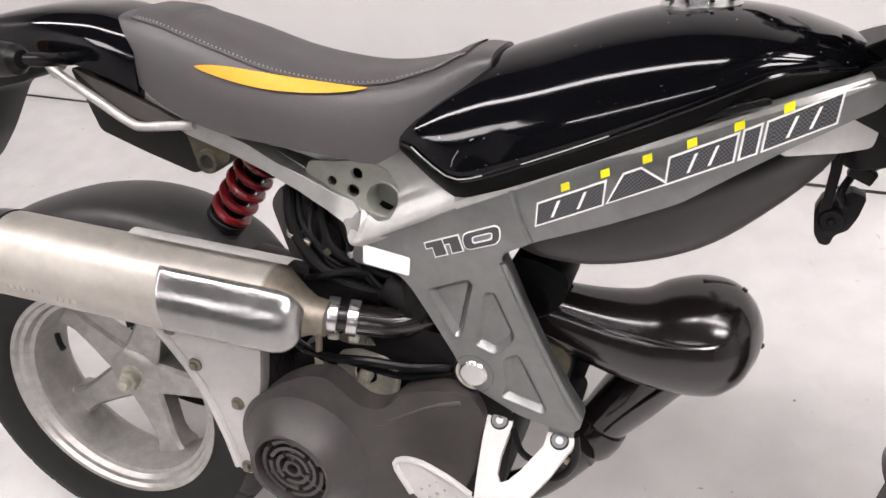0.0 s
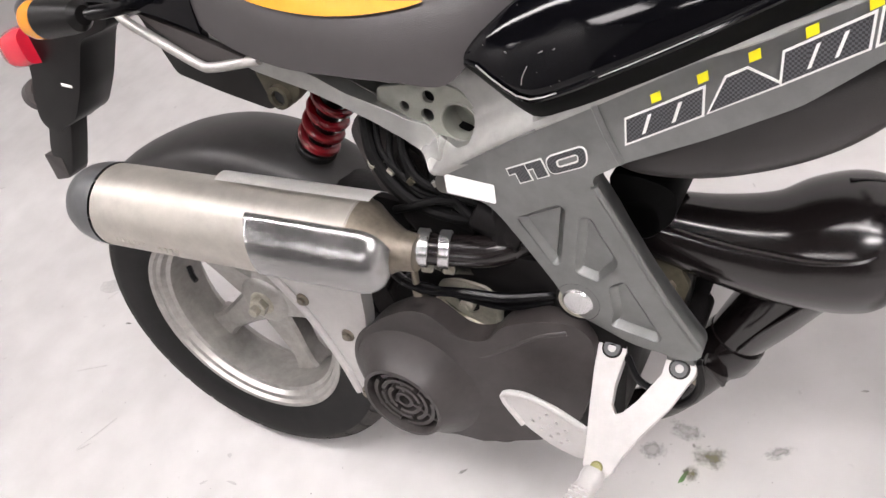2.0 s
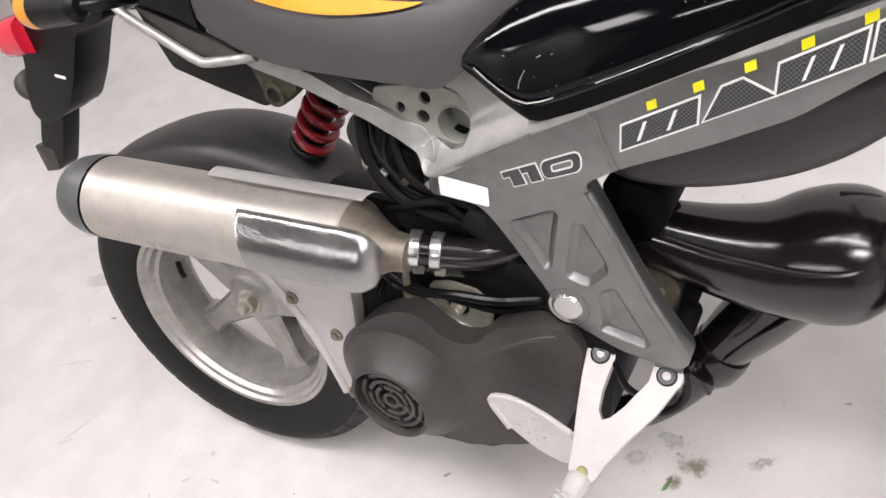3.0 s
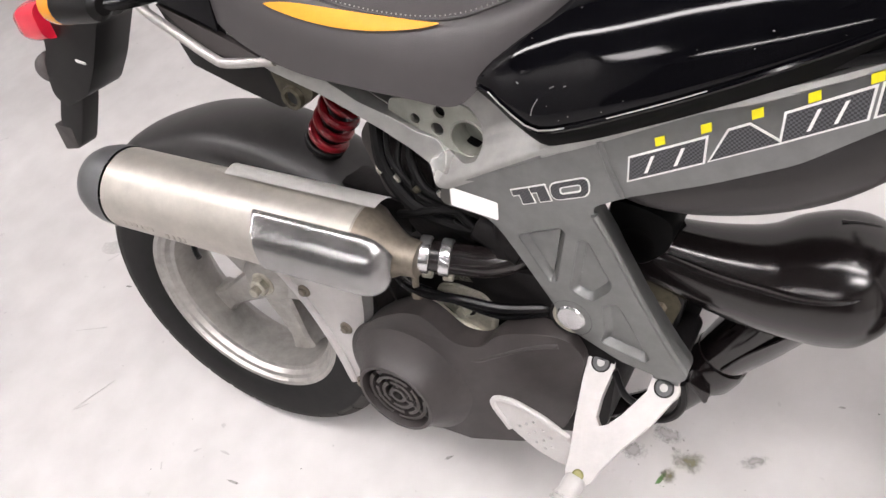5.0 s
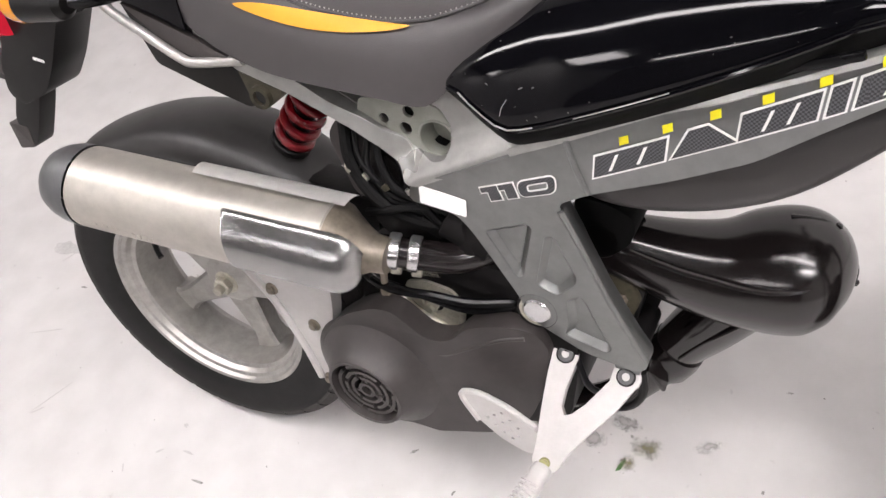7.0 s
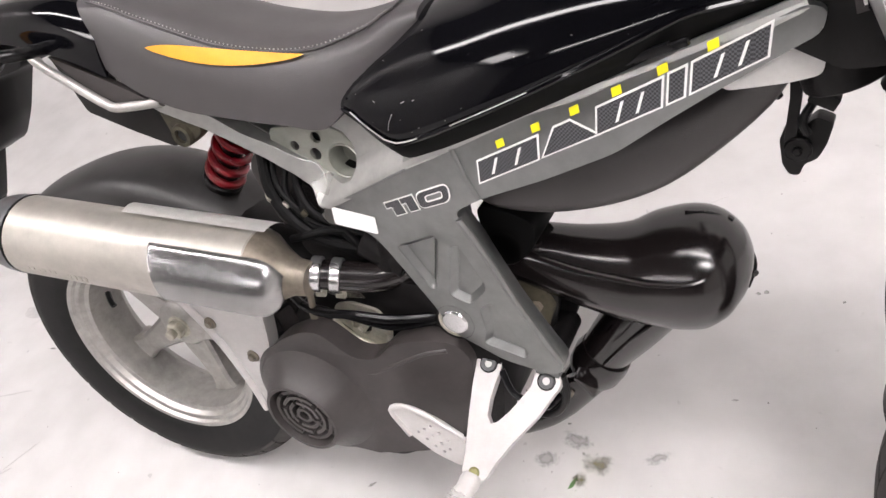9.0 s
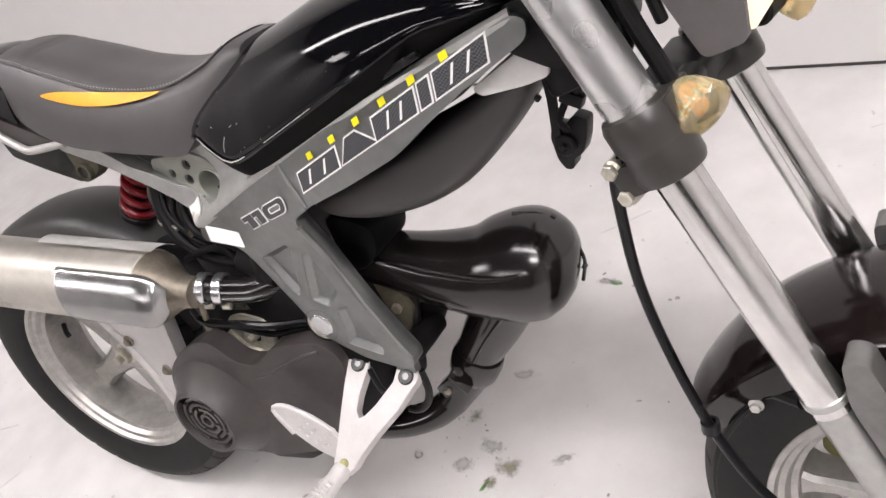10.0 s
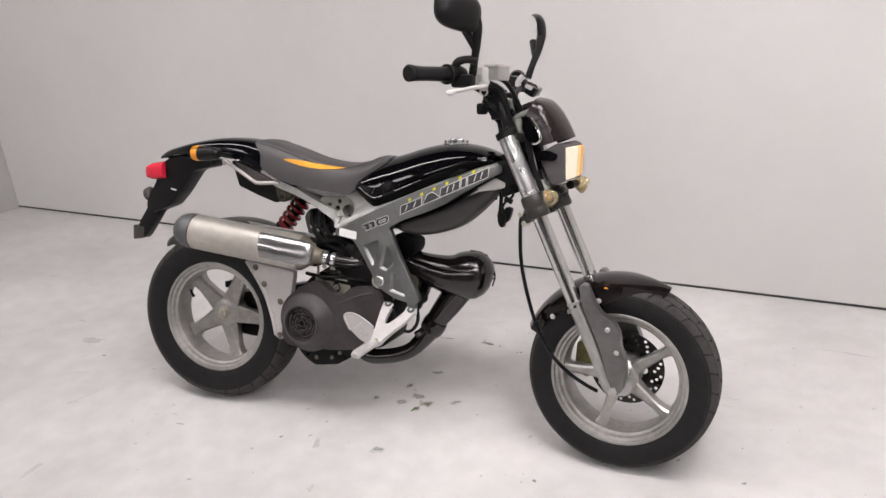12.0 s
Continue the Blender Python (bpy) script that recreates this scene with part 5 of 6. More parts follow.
bp("front_axle", join(rod((LOW_X, -0.108, FC[2] - 0.008), (LOW_X, 0.108, FC[2] - 0.008), 0.011, 20), hexbolt((LOW_X, -0.106, FC[2] - 0.008), (0, -1, 0), 0.0115, 0.008)), STEEL, None, "", LOW)
rows = []
for i in range(41):
    u = i / 40
    a = radians(63 + 91 * u)
    w = 0.0715 * min(1.0, 0.30 + 2.8 * u if i < 10 else 1.0, 0.80 + 0.9 * (1 - u))
    skirt = 0.007 + 0.048 * math.exp(-((u - 0.48) / 0.24) ** 2) + 0.018 * max(0.0, u - 0.75) / 0.25
    crown = 0.254 + 0.010 * (1 - u)
    ring = [(crown - skirt - 0.020, -w), (crown - 0.5 * skirt - 0.019, -w * 1.01), (crown - 0.019, -w)]
    ring += [(crown - 0.017 * abs(v) ** 2.2, v * w * 0.985) for v in (-0.94, -0.8, -0.6, -0.4, -0.2, 0.0, 0.2, 0.4, 0.6, 0.8, 0.94)]
    ring += [(r, -yy) for r, yy in ring[2::-1]]
    ring += [(r - 0.0035, yy * 0.965) for r, yy in ring[::-1]]
    rows.append([(LOW_X - 0.012 + r * math.cos(a), yy, FC[2] + r * math.sin(a)) for r, yy in ring])
fender = bp("front_mudguard", loft(rows), GUARD_PAINT, None, "glossy black front mudguard", LOW, sharp=28)
bp("mudguard_stay", join(tube([(1.100, -0.076, 0.425), (1.130, -0.060, 0.412), (1.165, -0.052, 0.408), (1.205, -0.050, 0.420)], 0.007, 10, 4), tube([(1.090, -0.076, 0.400), (1.060, -0.060, 0.390), (1.035, -0.054, 0.370)], 0.007, 10, 4)), PLASTIC, fender, "", LOW)
for x, y, z in ((1.164, -0.0722, 0.434), (1.091, -0.0722, 0.399), (1.050, -0.0700, 0.380)):
    bp("mudguard_bolt", join(rod((x, y + 0.002, z), (x, y - 0.002, z), 0.0068, 16), hexbolt((x, y - 0.002, z), (0, -1, 0), 0.0050, 0.004)), STEEL, fender, "", LOW)
bp("reflector", rod((1.180, -0.066, 0.463), (1.180, -0.071, 0.462), 0.008, 18), AMBER, fender, "small orange reflector", LOW)
disc = bp("brake_disc", prism(circle(LOW_X, FC[2], 0.095, 64), 0.050, 0.054, 0.0008, [circle(LOW_X, FC[2], 0.060, 40)] + [circle(LOW_X + r * math.cos(a), FC[2] + r * math.sin(a), 0.0042, 8) for r, o in ((0.070, 0.0), (0.079, 0.13), (0.087, 0.26)) for a in (o + 2 * math.pi * i / 16 for i in range(16))]), DISC, None, "drilled steel front brake disc", LOW)
bp("disc_carrier", prism(circle(LOW_X, FC[2], 0.061, 40), 0.048, 0.052, 0.001, [circle(LOW_X + 0.044 * math.cos(a), FC[2] + 0.044 * math.sin(a), 0.010, 12) for a in (2 * math.pi * i / 6 for i in range(6))]), DISC, disc, "", LOW)
bp("brake_caliper", prism(rounded([(1.085, 0.290), (1.135, 0.285), (1.140, 0.225), (1.115, 0.190), (1.080, 0.215)], 0.010, 3), 0.042, 0.080, 0.008), BRASS, None, "gold brake caliper", LOW)
bp("speedo_drive", lathe([(0.012, -0.075), (0.030, -0.072), (0.034, -0.062), (0.034, -0.045), (0.012, -0.045)], 36, FC), CAST, None, "", LOW)
bp("speedo_cable", tube([(0.990, -0.096, 0.640), (0.980, -0.092, 0.622), (0.977, -0.088, 0.589), (0.980, -0.086, 0.516), (0.996, -0.086, 0.439), (1.023, -0.088, 0.359), (1.060, -0.092, 0.295), (1.105, -0.092, 0.250), (1.150, -0.088, 0.222), (1.182, -0.080, 0.205)], 0.0048, 10, 8), HOSE, None, "black speedometer cable", HEAD)
bp("cable_guide", lathe([(0.0055, -0.006), (0.0085, -0.006), (0.0085, 0.006), (0.0055, 0.006)], 14, (1.023, -0.088, 0.359), axis="z"), HOSE, None, "", HEAD)

LIFT = 0.010
# horn and loom behind the fork
HORN_AT = HEAD @ Matrix.Translation((-0.012, 0, 0.002))
horn = bp("horn", prism(rounded([(0.897, 0.577), (0.894, 0.600), (0.899, 0.614), (0.910, 0.611), (0.921, 0.622), (0.934, 0.617), (0.930, 0.598), (0.924, 0.584), (0.914, 0.578), (0.911, 0.567), (0.903, 0.567)], 0.003, 2), -0.004, 0.012, 0.003), PLASTIC, None, "black horn on a bent bracket", HORN_AT)
bp("horn_rim", join(rod((0.909, -0.010, 0.594), (0.909, -0.003, 0.594), 0.011, 20), rod((0.909, -0.014, 0.594), (0.909, -0.009, 0.594), 0.004, 12)), PLASTIC, horn, "", HORN_AT)
bp("horn_arm", join(prism([(0.899, 0.700), (0.912, 0.700), (0.910, 0.640), (0.907, 0.600), (0.898, 0.600), (0.901, 0.640)], -0.008, -0.003, 0.001), tube([(0.905, -0.006, 0.690), (0.922, -0.010, 0.676), (0.934, -0.008, 0.690)], 0.006, 10, 4)), PLASTIC, horn, "", HORN_AT)
bp("horn_terminal", box((0.022, 0.012, 0.012), (0.926, -0.006, 0.640), 0.002, (0, 24, 0)), PLASTIC, horn, "", HORN_AT)
for path in ([(0.930, -0.006, 0.644), (0.940, -0.012, 0.655), (0.938, -0.014, 0.672), (0.928, -0.01, 0.700)], [(0.918, -0.006, 0.636), (0.912, -0.012, 0.622), (0.916, -0.010, 0.610)], [(0.893, -0.006, 0.640), (0.887, -0.012, 0.655), (0.898, -0.016, 0.680), (0.915, -0.01, 0.700)]):
    bp("horn_wire", tube(path, 0.0036, 8, 5), HOSE, horn, "", HORN_AT)

# headlight and cowl
head = bp("headlight", prism(rounded([(1.012, 0.768), (1.060, 0.795), (1.079, 0.788), (1.082, 0.704), (1.052, 0.694)], 0.007, 4), -0.075, 0.075, 0.007, segments=3), SHELL, None, "grey plastic headlight shell with a lit square lens", HEAD)
bp("headlight_lens", box((0.016, 0.078, 0.076), (1.079, -0.029, 0.746), 0.005, (0, 2, 0), 3), LENS, head, "bright lit lens", HEAD)
bp("lens_middle", box((0.0158, 0.030, 0.0755), (1.079, 0.024, 0.746), 0.003, (0, 2, 0), 2), LENS_WARM, head, "warm glowing part of the lens", HEAD)
bp("lens_edge", box((0.015, 0.028, 0.076), (1.079, 0.053, 0.746), 0.006, (0, 2, 0), 3), LENS_EDGE, head, "orange glowing side of the lens", HEAD)
rows = []
for back, crease, mid in (((0.980, 0.858), (0.996, 0.892), (0.990, 0.902)), ((0.992, 0.842), (1.014, 0.884), (1.016, 0.896)), ((1.004, 0.826), (1.028, 0.866), (1.040, 0.876)), ((1.014, 0.806), (1.044, 0.838), (1.062, 0.846)), ((1.022, 0.788), (1.060, 0.802), (1.082, 0.808))):
    line = spline([(back[0], -0.076, back[1]), (0.35 * back[0] + 0.65 * crease[0], -0.071, 0.4 * back[1] + 0.6 * crease[1]), (crease[0], -0.058, crease[1]), (0.3 * crease[0] + 0.7 * mid[0], -0.032, 0.3 * crease[1] + 0.7 * mid[1]), (mid[0], 0.0, mid[1])], 4)
    line = [tuple(p) for p in line] + [(x, -y, z) for x, y, z in line[-2::-1]]
    rows.append(np.array(line + [(x - 0.006, y * 0.93, z - 0.003) for x, y, z in line[::-1]]).ravel())
cowl = bp("headlight_cowl", loft([[tuple(p) for p in np.array(s).reshape(-1, 3)] for s in spline(rows, 5)]), COWL, None, "glossy brown-black headlight cowl", HEAD, sharp=50)
for side in (1, -1):
    go = flip if side < 0 else (lambda b: b)
    bp("side_scoop", go(prism(rounded([(0.978, 0.858), (0.998, 0.852), (1.014, 0.828), (1.022, 0.802), (1.006, 0.790), (0.986, 0.802), (0.972, 0.828)], 0.008, 4), -0.056, -0.080, 0.008, segments=3)), BLACK_PAINT, cowl, "", HEAD)
    # Polished strip added as the highlight on the black scoop's edge.
    bp("scoop_glint", go(tube([(0.994, -0.079, 0.852), (1.010, -0.081, 0.832), (1.021, -0.081, 0.806), (1.012, -0.080, 0.794), (1.000, -0.079, 0.793)], 0.0036, 8, 5)), FORK, cowl, "highlight on the scoop's edge, made as a polished strip", HEAD)
    bp("lower_scoop", go(prism(rounded([(1.004, 0.774), (1.040, 0.778), (1.064, 0.768), (1.060, 0.754), (1.012, 0.752)], 0.007, 4), -0.058, -0.084, 0.007, segments=3)), BLACK_PAINT, cowl, "", HEAD)
    bp("cowl_bracket", go(join(tube([(0.940, -0.056, 0.846), (0.958, -0.060, 0.858), (0.984, -0.058, 0.869)], 0.0062, 10, 4), tube([(0.953, -0.060, 0.850, 0.0105), (0.960, -0.060, 0.826, 0.0085), (0.969, -0.060, 0.800, 0.0055)], 0.009, 14, 4))), GUSSET, cowl, "grey-green bracket", HEAD)
for y, x, z in ((-0.080, 1.041, 0.667), (0.088, 1.074, 0.684)):
    ind = bp("front_indicator", rod((x - 0.012, y * 0.4, z), (x - 0.008, y * 0.85, z), 0.011, 24, 0.003), PLASTIC, None, "short-stalk front indicator with a pale amber lens", HEAD)
    lens = bmesh.new()
    skin(lens, [[lens.verts.new((h, r * (1 + flute * (k % 2)) * math.cos(2 * math.pi * k / 36), r * (1 + flute * (k % 2)) * math.sin(2 * math.pi * k / 36))) for k in range(36)] for h, r, flute in ((-0.012, 0.013, 0.0), (-0.006, 0.0165, 0.02), (0.004, 0.0195, 0.05), (0.013, 0.0215, 0.07), (0.016, 0.0205, 0.05), (0.0185, 0.014, 0.0), (0.0195, 0.004, 0.0))])
    bp("indicator_lens", lens, AMBER_PALE, ind, "ribbed dull amber lens", HEAD @ Matrix.Translation((x, y, z)) @ pose(0, 0, 0, 0, 24, -30 if y < 0 else 30), sharp=20)
    bp("bulb", rod((x - 0.009, y, z), (x + 0.005, y, z), 0.007, 16, 0.003), AMBER, ind, "orange bulb", HEAD)
bp("headlight_stay", tube([(0.985, -0.070, 0.800), (1.000, -0.072, 0.740), (1.020, -0.070, 0.690), (1.035, -0.070, 0.655)], 0.007, 10, 5), PLASTIC, None, "", HEAD)
bp("loom", join(tube([(0.930, -0.030, 0.830), (0.970, -0.045, 0.780), (0.985, -0.040, 0.720), (0.960, -0.02, 0.66)], 0.010, 12, 5), tube([(0.940, 0.02, 0.85), (0.985, -0.02, 0.80), (1.0, -0.01, 0.74)], 0.009, 12, 5), tube([(0.92, -0.015, 0.87), (0.955, -0.03, 0.82), (0.975, -0.03, 0.70)], 0.006, 10, 5)), HOSE, None, "", HEAD)
bp("meter_bracket", join(prism(rounded([(0.896, 0.896), (0.934, 0.899), (0.938, 0.858), (0.918, 0.850)], 0.004, 3), -0.006, 0.006, 0.002), box((0.016, 0.05, 0.010), (0.905, 0.0, 0.893), 0.003)), GUSSET, None, "pale meter bracket", HEAD)
bp("meter", join(rod((0.960, 0.035, 0.855), (0.948, 0.035, 0.885), 0.036, 32, 0.006)), PLASTIC, None, "black speedometer housing", HEAD)

# handlebar and its controls
bar = bp("handlebar", tube([(0.812, -0.350, 0.953), (0.840, -0.250, 0.953), (0.868, -0.150, 0.935), (0.890, -0.085, 0.905), (0.900, -0.045, 0.870), (0.903, 0.0, 0.862), (0.900, 0.045, 0.870), (0.890, 0.085, 0.905), (0.868, 0.150, 0.935), (0.840, 0.250, 0.953), (0.812, 0.350, 0.953)], 0.011, 16, 6), PLASTIC, None, "black handlebar", HEAD)
for y in (-0.045, 0.045):
    bp("riser", rod((0.918, y, 0.815), (0.902, y, 0.878), 0.016, 20), PLASTIC, bar, "", HEAD)
for s in (1, -1):
    g = bp("grip", tube([(0.815, -0.345 * s, 0.953, 0.0175), (0.826, -0.305 * s, 0.953, 0.0160), (0.842, -0.245 * s, 0.953, 0.0165), (0.846, -0.230 * s, 0.953, 0.0165)], 0.017, 22, 4), HOSE, bar, "black rubber grip", HEAD)
    bp("grip_flange", rod((0.8445, -0.236 * s, 0.953), (0.846, -0.229 * s, 0.953), 0.023, 26), HOSE, g, "", HEAD)
    bp("bar_end", rod((0.811, -0.356 * s, 0.953), (0.8145, -0.344 * s, 0.953), 0.0185, 26, 0.003), PLASTIC, g, "", HEAD)
    bp("switch_housing", tube([(0.848, -0.226 * s, 0.953, 0.021), (0.854, -0.204 * s, 0.953, 0.023), (0.860, -0.182 * s, 0.951, 0.019)], 0.02, 20, 3), PLASTIC, bar, "", HEAD)
    if s > 0:
        res = bp("brake_reservoir", box((0.036, 0.050, 0.032), (0.932, -0.140, 0.956), 0.004, (0, 0, -12)), CAST, bar, "grey alloy brake reservoir", HEAD)
        bp("reservoir_lid", box((0.040, 0.054, 0.006), (0.932, -0.140, 0.974), 0.0015, (0, 0, -12)), WHITE_ALLOY, res, "", HEAD)
        bp("lever_perch", join(box((0.030, 0.034, 0.040), (0.902, -0.168, 0.950), 0.005, (0, 0, -12)), tube([(0.880, -0.170, 0.944), (0.905, -0.176, 0.932), (0.918, -0.188, 0.926)], 0.011, 12, 4)), WHITE_ALLOY, bar, "pale alloy lever perch", HEAD)
        bp("perch_rib", join(*[box((0.008, 0.008, 0.034), (0.878 + 0.011 * k, -0.186, 0.937), 0.002) for k in range(4)]), CAST, bar, "ribbed alloy perch side", HEAD)
        bp("throttle_case", join(tube([(0.858, -0.214, 0.962, 0.011), (0.864, -0.214, 0.980, 0.010), (0.886, -0.208, 0.986, 0.009), (0.906, -0.200, 0.982, 0.010)], 0.01, 12, 4), box((0.050, 0.036, 0.030), (0.874, -0.205, 0.938), 0.008)), PLASTIC, bar, "black throttle case", HEAD)
        bp("cable_sleeve", tube([(0.906, -0.075, 0.915), (0.917, -0.080, 0.880), (0.933, -0.080, 0.837), (0.940, -0.078, 0.801), (0.952, -0.072, 0.740)], 0.0105, 14, 5), HOSE, bar, "thick black cable sleeve", HEAD)
        bp("wire", tube([(0.880, -0.110, 0.912), (0.905, -0.080, 0.905), (0.940, -0.040, 0.908)], 0.007, 10, 4), HOSE, bar, "", HEAD)
        bp("lever_spring", lathe([(0.008, -0.004), (0.010, -0.004), (0.010, 0.004), (0.008, 0.004)], 20, (0.908, -0.165, 0.914)), STEEL, bar, "", HEAD)
    else:
        bp("lever_perch", join(box((0.046, 0.040, 0.038), (0.884, 0.125, 0.936), 0.010, (0, 15, 0)), box((0.030, 0.030, 0.026), (0.922, 0.130, 0.918), 0.006, (0, 30, 0)), tube([(0.876, 0.150, 0.940), (0.900, 0.165, 0.932), (0.914, 0.185, 0.924)], 0.011, 12, 4)), PLASTIC, bar, "black clutch-side perch", HEAD)
        bp("perch_clamp", join(tube([(0.896, 0.098, 0.930), (0.898, 0.096, 0.942), (0.910, 0.098, 0.956)], 0.008, 12, 4), box((0.020, 0.012, 0.010), (0.926, 0.098, 0.927), 0.003, (0, 25, 0))), WHITE_ALLOY, bar, "pale alloy clamp", HEAD)
    bp("lever", tube([(0.918, -0.180 * s, 0.928, 0.008), (0.920, -0.205 * s, 0.926, 0.0068), (0.910, -0.240 * s, 0.922, 0.006), (0.892, -0.275 * s, 0.916, 0.006), (0.886, -0.288 * s, 0.913, 0.0065), (0.882, -0.296 * s, 0.911, 0.0098), (0.878, -0.304 * s, 0.910, 0.005)], 0.006, 12, 5, flat=0.75), WHITE_ALLOY, bar, "pale alloy lever", HEAD)
    bp("mirror_stem", join(tube([(0.890, -0.190 * s, 0.952, 0.0095), (0.900, -0.200 * s, 0.990, 0.009), (0.910, -0.212 * s, 1.025, 0.010), (0.914, -0.222 * s, 1.060, 0.012), (0.908, -0.230 * s, 1.082, 0.012)], 0.008, 14, 5), tube([(0.905, -0.206 * s, 1.008, 0.009), (0.896, -0.218 * s, 1.030, 0.009), (0.888, -0.232 * s, 1.052, 0.010)], 0.008, 12, 4)), PLASTIC, bar, "", HEAD)
    rows = []
    for y, w in ((-0.020, 0.30), (-0.016, 0.66), (-0.009, 0.90), (0.0, 1.0), (0.010, 0.97)):
        rows.append([(y * -1, 0.063 * w * math.copysign(abs(math.cos(a)) ** 0.7, math.cos(a)), 0.042 * w * math.copysign(abs(math.sin(a)) ** 0.7, math.sin(a))) for a in (2 * math.pi * k / 44 for k in range(44))])
    mm = HEAD @ Matrix.Translation((0.890, -0.266 * s, 1.086)) @ pose(0, 0, 0, -10 * s, -6, -26 * s)
    shell = bp("mirror", loft(rows), PLASTIC, bar, "black mirror shell", mm)
    bp("mirror_glass", prism([(0.057 * math.copysign(abs(math.cos(a)) ** 0.7, math.cos(a)), 0.037 * math.copysign(abs(math.sin(a)) ** 0.7, math.sin(a))) for a in (2 * math.pi * k / 44 for k in range(44))], -0.0115, -0.0098, 0), MIRROR, shell, "mirror glass", mm @ pose(0, 0, 0, 0, 0, -90))
bp("brake_hose", tube([(0.905, -0.125, 0.953), (0.935, -0.090, 0.935), (0.955, -0.050, 0.880), (0.985, -0.035, 0.800), (1.000, 0.0, 0.70)], 0.0055, 10, 6), HOSE, bar, "", HEAD)
for size, at, ry in (((0.040, 0.050, 0.050), (0.896, -0.066, 0.902), 20), ((0.034, 0.044, 0.036), (0.906, -0.060, 0.866), -10), ((0.022, 0.030, 0.028), (0.870, -0.082, 0.874), 0)):
    bp("wire_plug", box(size, at, 0.007, (0, ry, 0)), HOSE, bar, "black wiring plug", HEAD)
bp("key_barrel", rod((0.884, -0.080, 0.876), (0.858, -0.080, 0.876), 0.011, 16), HOSE, bar, "", HEAD)
for path, r in (([(0.892, -0.090, 0.930), (0.880, -0.085, 0.900), (0.888, -0.075, 0.870), (0.910, -0.06, 0.84)], 0.007), ([(0.915, -0.085, 0.925), (0.918, -0.080, 0.890), (0.926, -0.070, 0.850), (0.94, -0.05, 0.80)], 0.009), ([(0.875, -0.075, 0.915), (0.898, -0.092, 0.885), (0.92, -0.07, 0.86)], 0.006)):
    bp("wire", tube(path, r, 10, 5), HOSE, bar, "", HEAD)
for path, r in (([(0.900, -0.120, 0.935), (0.922, -0.090, 0.915), (0.935, -0.075, 0.860), (0.950, -0.070, 0.800), (0.962, -0.065, 0.720)], 0.008), ([(0.930, 0.02, 0.925), (0.935, -0.03, 0.900), (0.953, -0.05, 0.850), (0.965, -0.055, 0.790), (0.985, -0.050, 0.720)], 0.006)):
    bp("control_cable", tube(path, r, 10, 6), HOSE, bar, "", HEAD)
LIFT = 0.0

# ---- markings on the spar ----
SPAR_AT, SPAR_TURN = (0.6465, 0.6095), 24.4


def on_spar(u, v):
    c, s = math.cos(radians(SPAR_TURN)), math.sin(radians(SPAR_TURN))
    return (SPAR_AT[0] + u * c - v * s, SPAR_AT[1] + u * s + v * c)


def mark(outline, cuts=()):
    """A dark printed shape with a pale edge, lying on the spar."""
    pts = [on_spar(*p) for p in outline]
    bp("badge_edge", bowed(prism(grown(pts, 0.0017), -0.0668, -0.0674, 0)), DECAL_WHITE, frame_right)
    bp("badge", bowed(prism(pts, -0.0674, -0.0679, 0)), DECAL_DARK, frame_right)
    for h in cuts:
        bp("badge_gap", bowed(prism([on_spar(*p) for p in h], -0.0679, -0.0683, 0)), DECAL_WHITE, frame_right)


def slab_mark(u0, u1, high, cuts=()):
    """A slanted block of the badge with pale slashes across it."""
    s = 0.55 * high
    mark([(u0, 0.0), (u1, 0.0), (u1 + s, high), (u0 + s, high)], [[(u0 + (u1 - u0) * a + s * v, high * v), (u0 + (u1 - u0) * (a + w) + s * v, high * v), (u0 + (u1 - u0) * (c + w) + s * t, high * t), (u0 + (u1 - u0) * c + s * t, high * t)] for a, c, v, t, w in cuts])


slab_mark(0.000, 0.064, 0.0180, [(0.22, 0.30, 0.15, 0.85, 0.05), (0.62, 0.70, 0.15, 0.85, 0.05)])
mark([(0.070, 0.0), (0.121, 0.0), (0.107, 0.0188), (0.092, 0.0188)])
slab_mark(0.122, 0.176, 0.0192, [(0.30, 0.38, 0.15, 0.85, 0.05), (0.62, 0.70, 0.15, 0.85, 0.05)])
slab_mark(0.182, 0.194, 0.0196)
slab_mark(0.200, 0.254, 0.0196, [(0.30, 0.38, 0.15, 0.85, 0.05), (0.62, 0.70, 0.15, 0.85, 0.05)])
for i in range(6):
    u, v = 0.0395 + 0.0376 * i, 0.0220
    bp("badge_dash", bowed(prism([on_spar(u + a, v + c) for a, c in ((-0.0050, 0.0), (0.0032, 0.0), (0.0055, 0.0068), (-0.0027, 0.0068))], -0.0668, -0.0674, 0)), DECAL_YELLOW, frame_right, "yellow printed dash")


NUMBER_AT, NUMBER_TURN, NUMBER_HIGH = (0.5355, 0.5570), 21.5, 0.0165


def figure(outline, y, material, holes=()):
    """A printed figure on the spar, from outlines along and across the number."""
    c, s = math.cos(radians(NUMBER_TURN)), math.sin(radians(NUMBER_TURN))
    turned = [[(NUMBER_AT[0] + u * c - v * s, NUMBER_AT[1] + u * s + v * c) for u, v in o] for o in (outline, *holes)]
    return bp("number", bowed(prism(turned[0], y - 0.0002, y + 0.0002, 0, turned[1:])), material, frame_right)


def one(at, w):
    h, stem = NUMBER_HIGH, w * 0.36
    return [(at, h * 0.66), (at + 0.001, h), (at + w, h), (at + w - 0.002, 0.0), (at + stem - 0.002, 0.0), (at + stem, h * 0.66)]


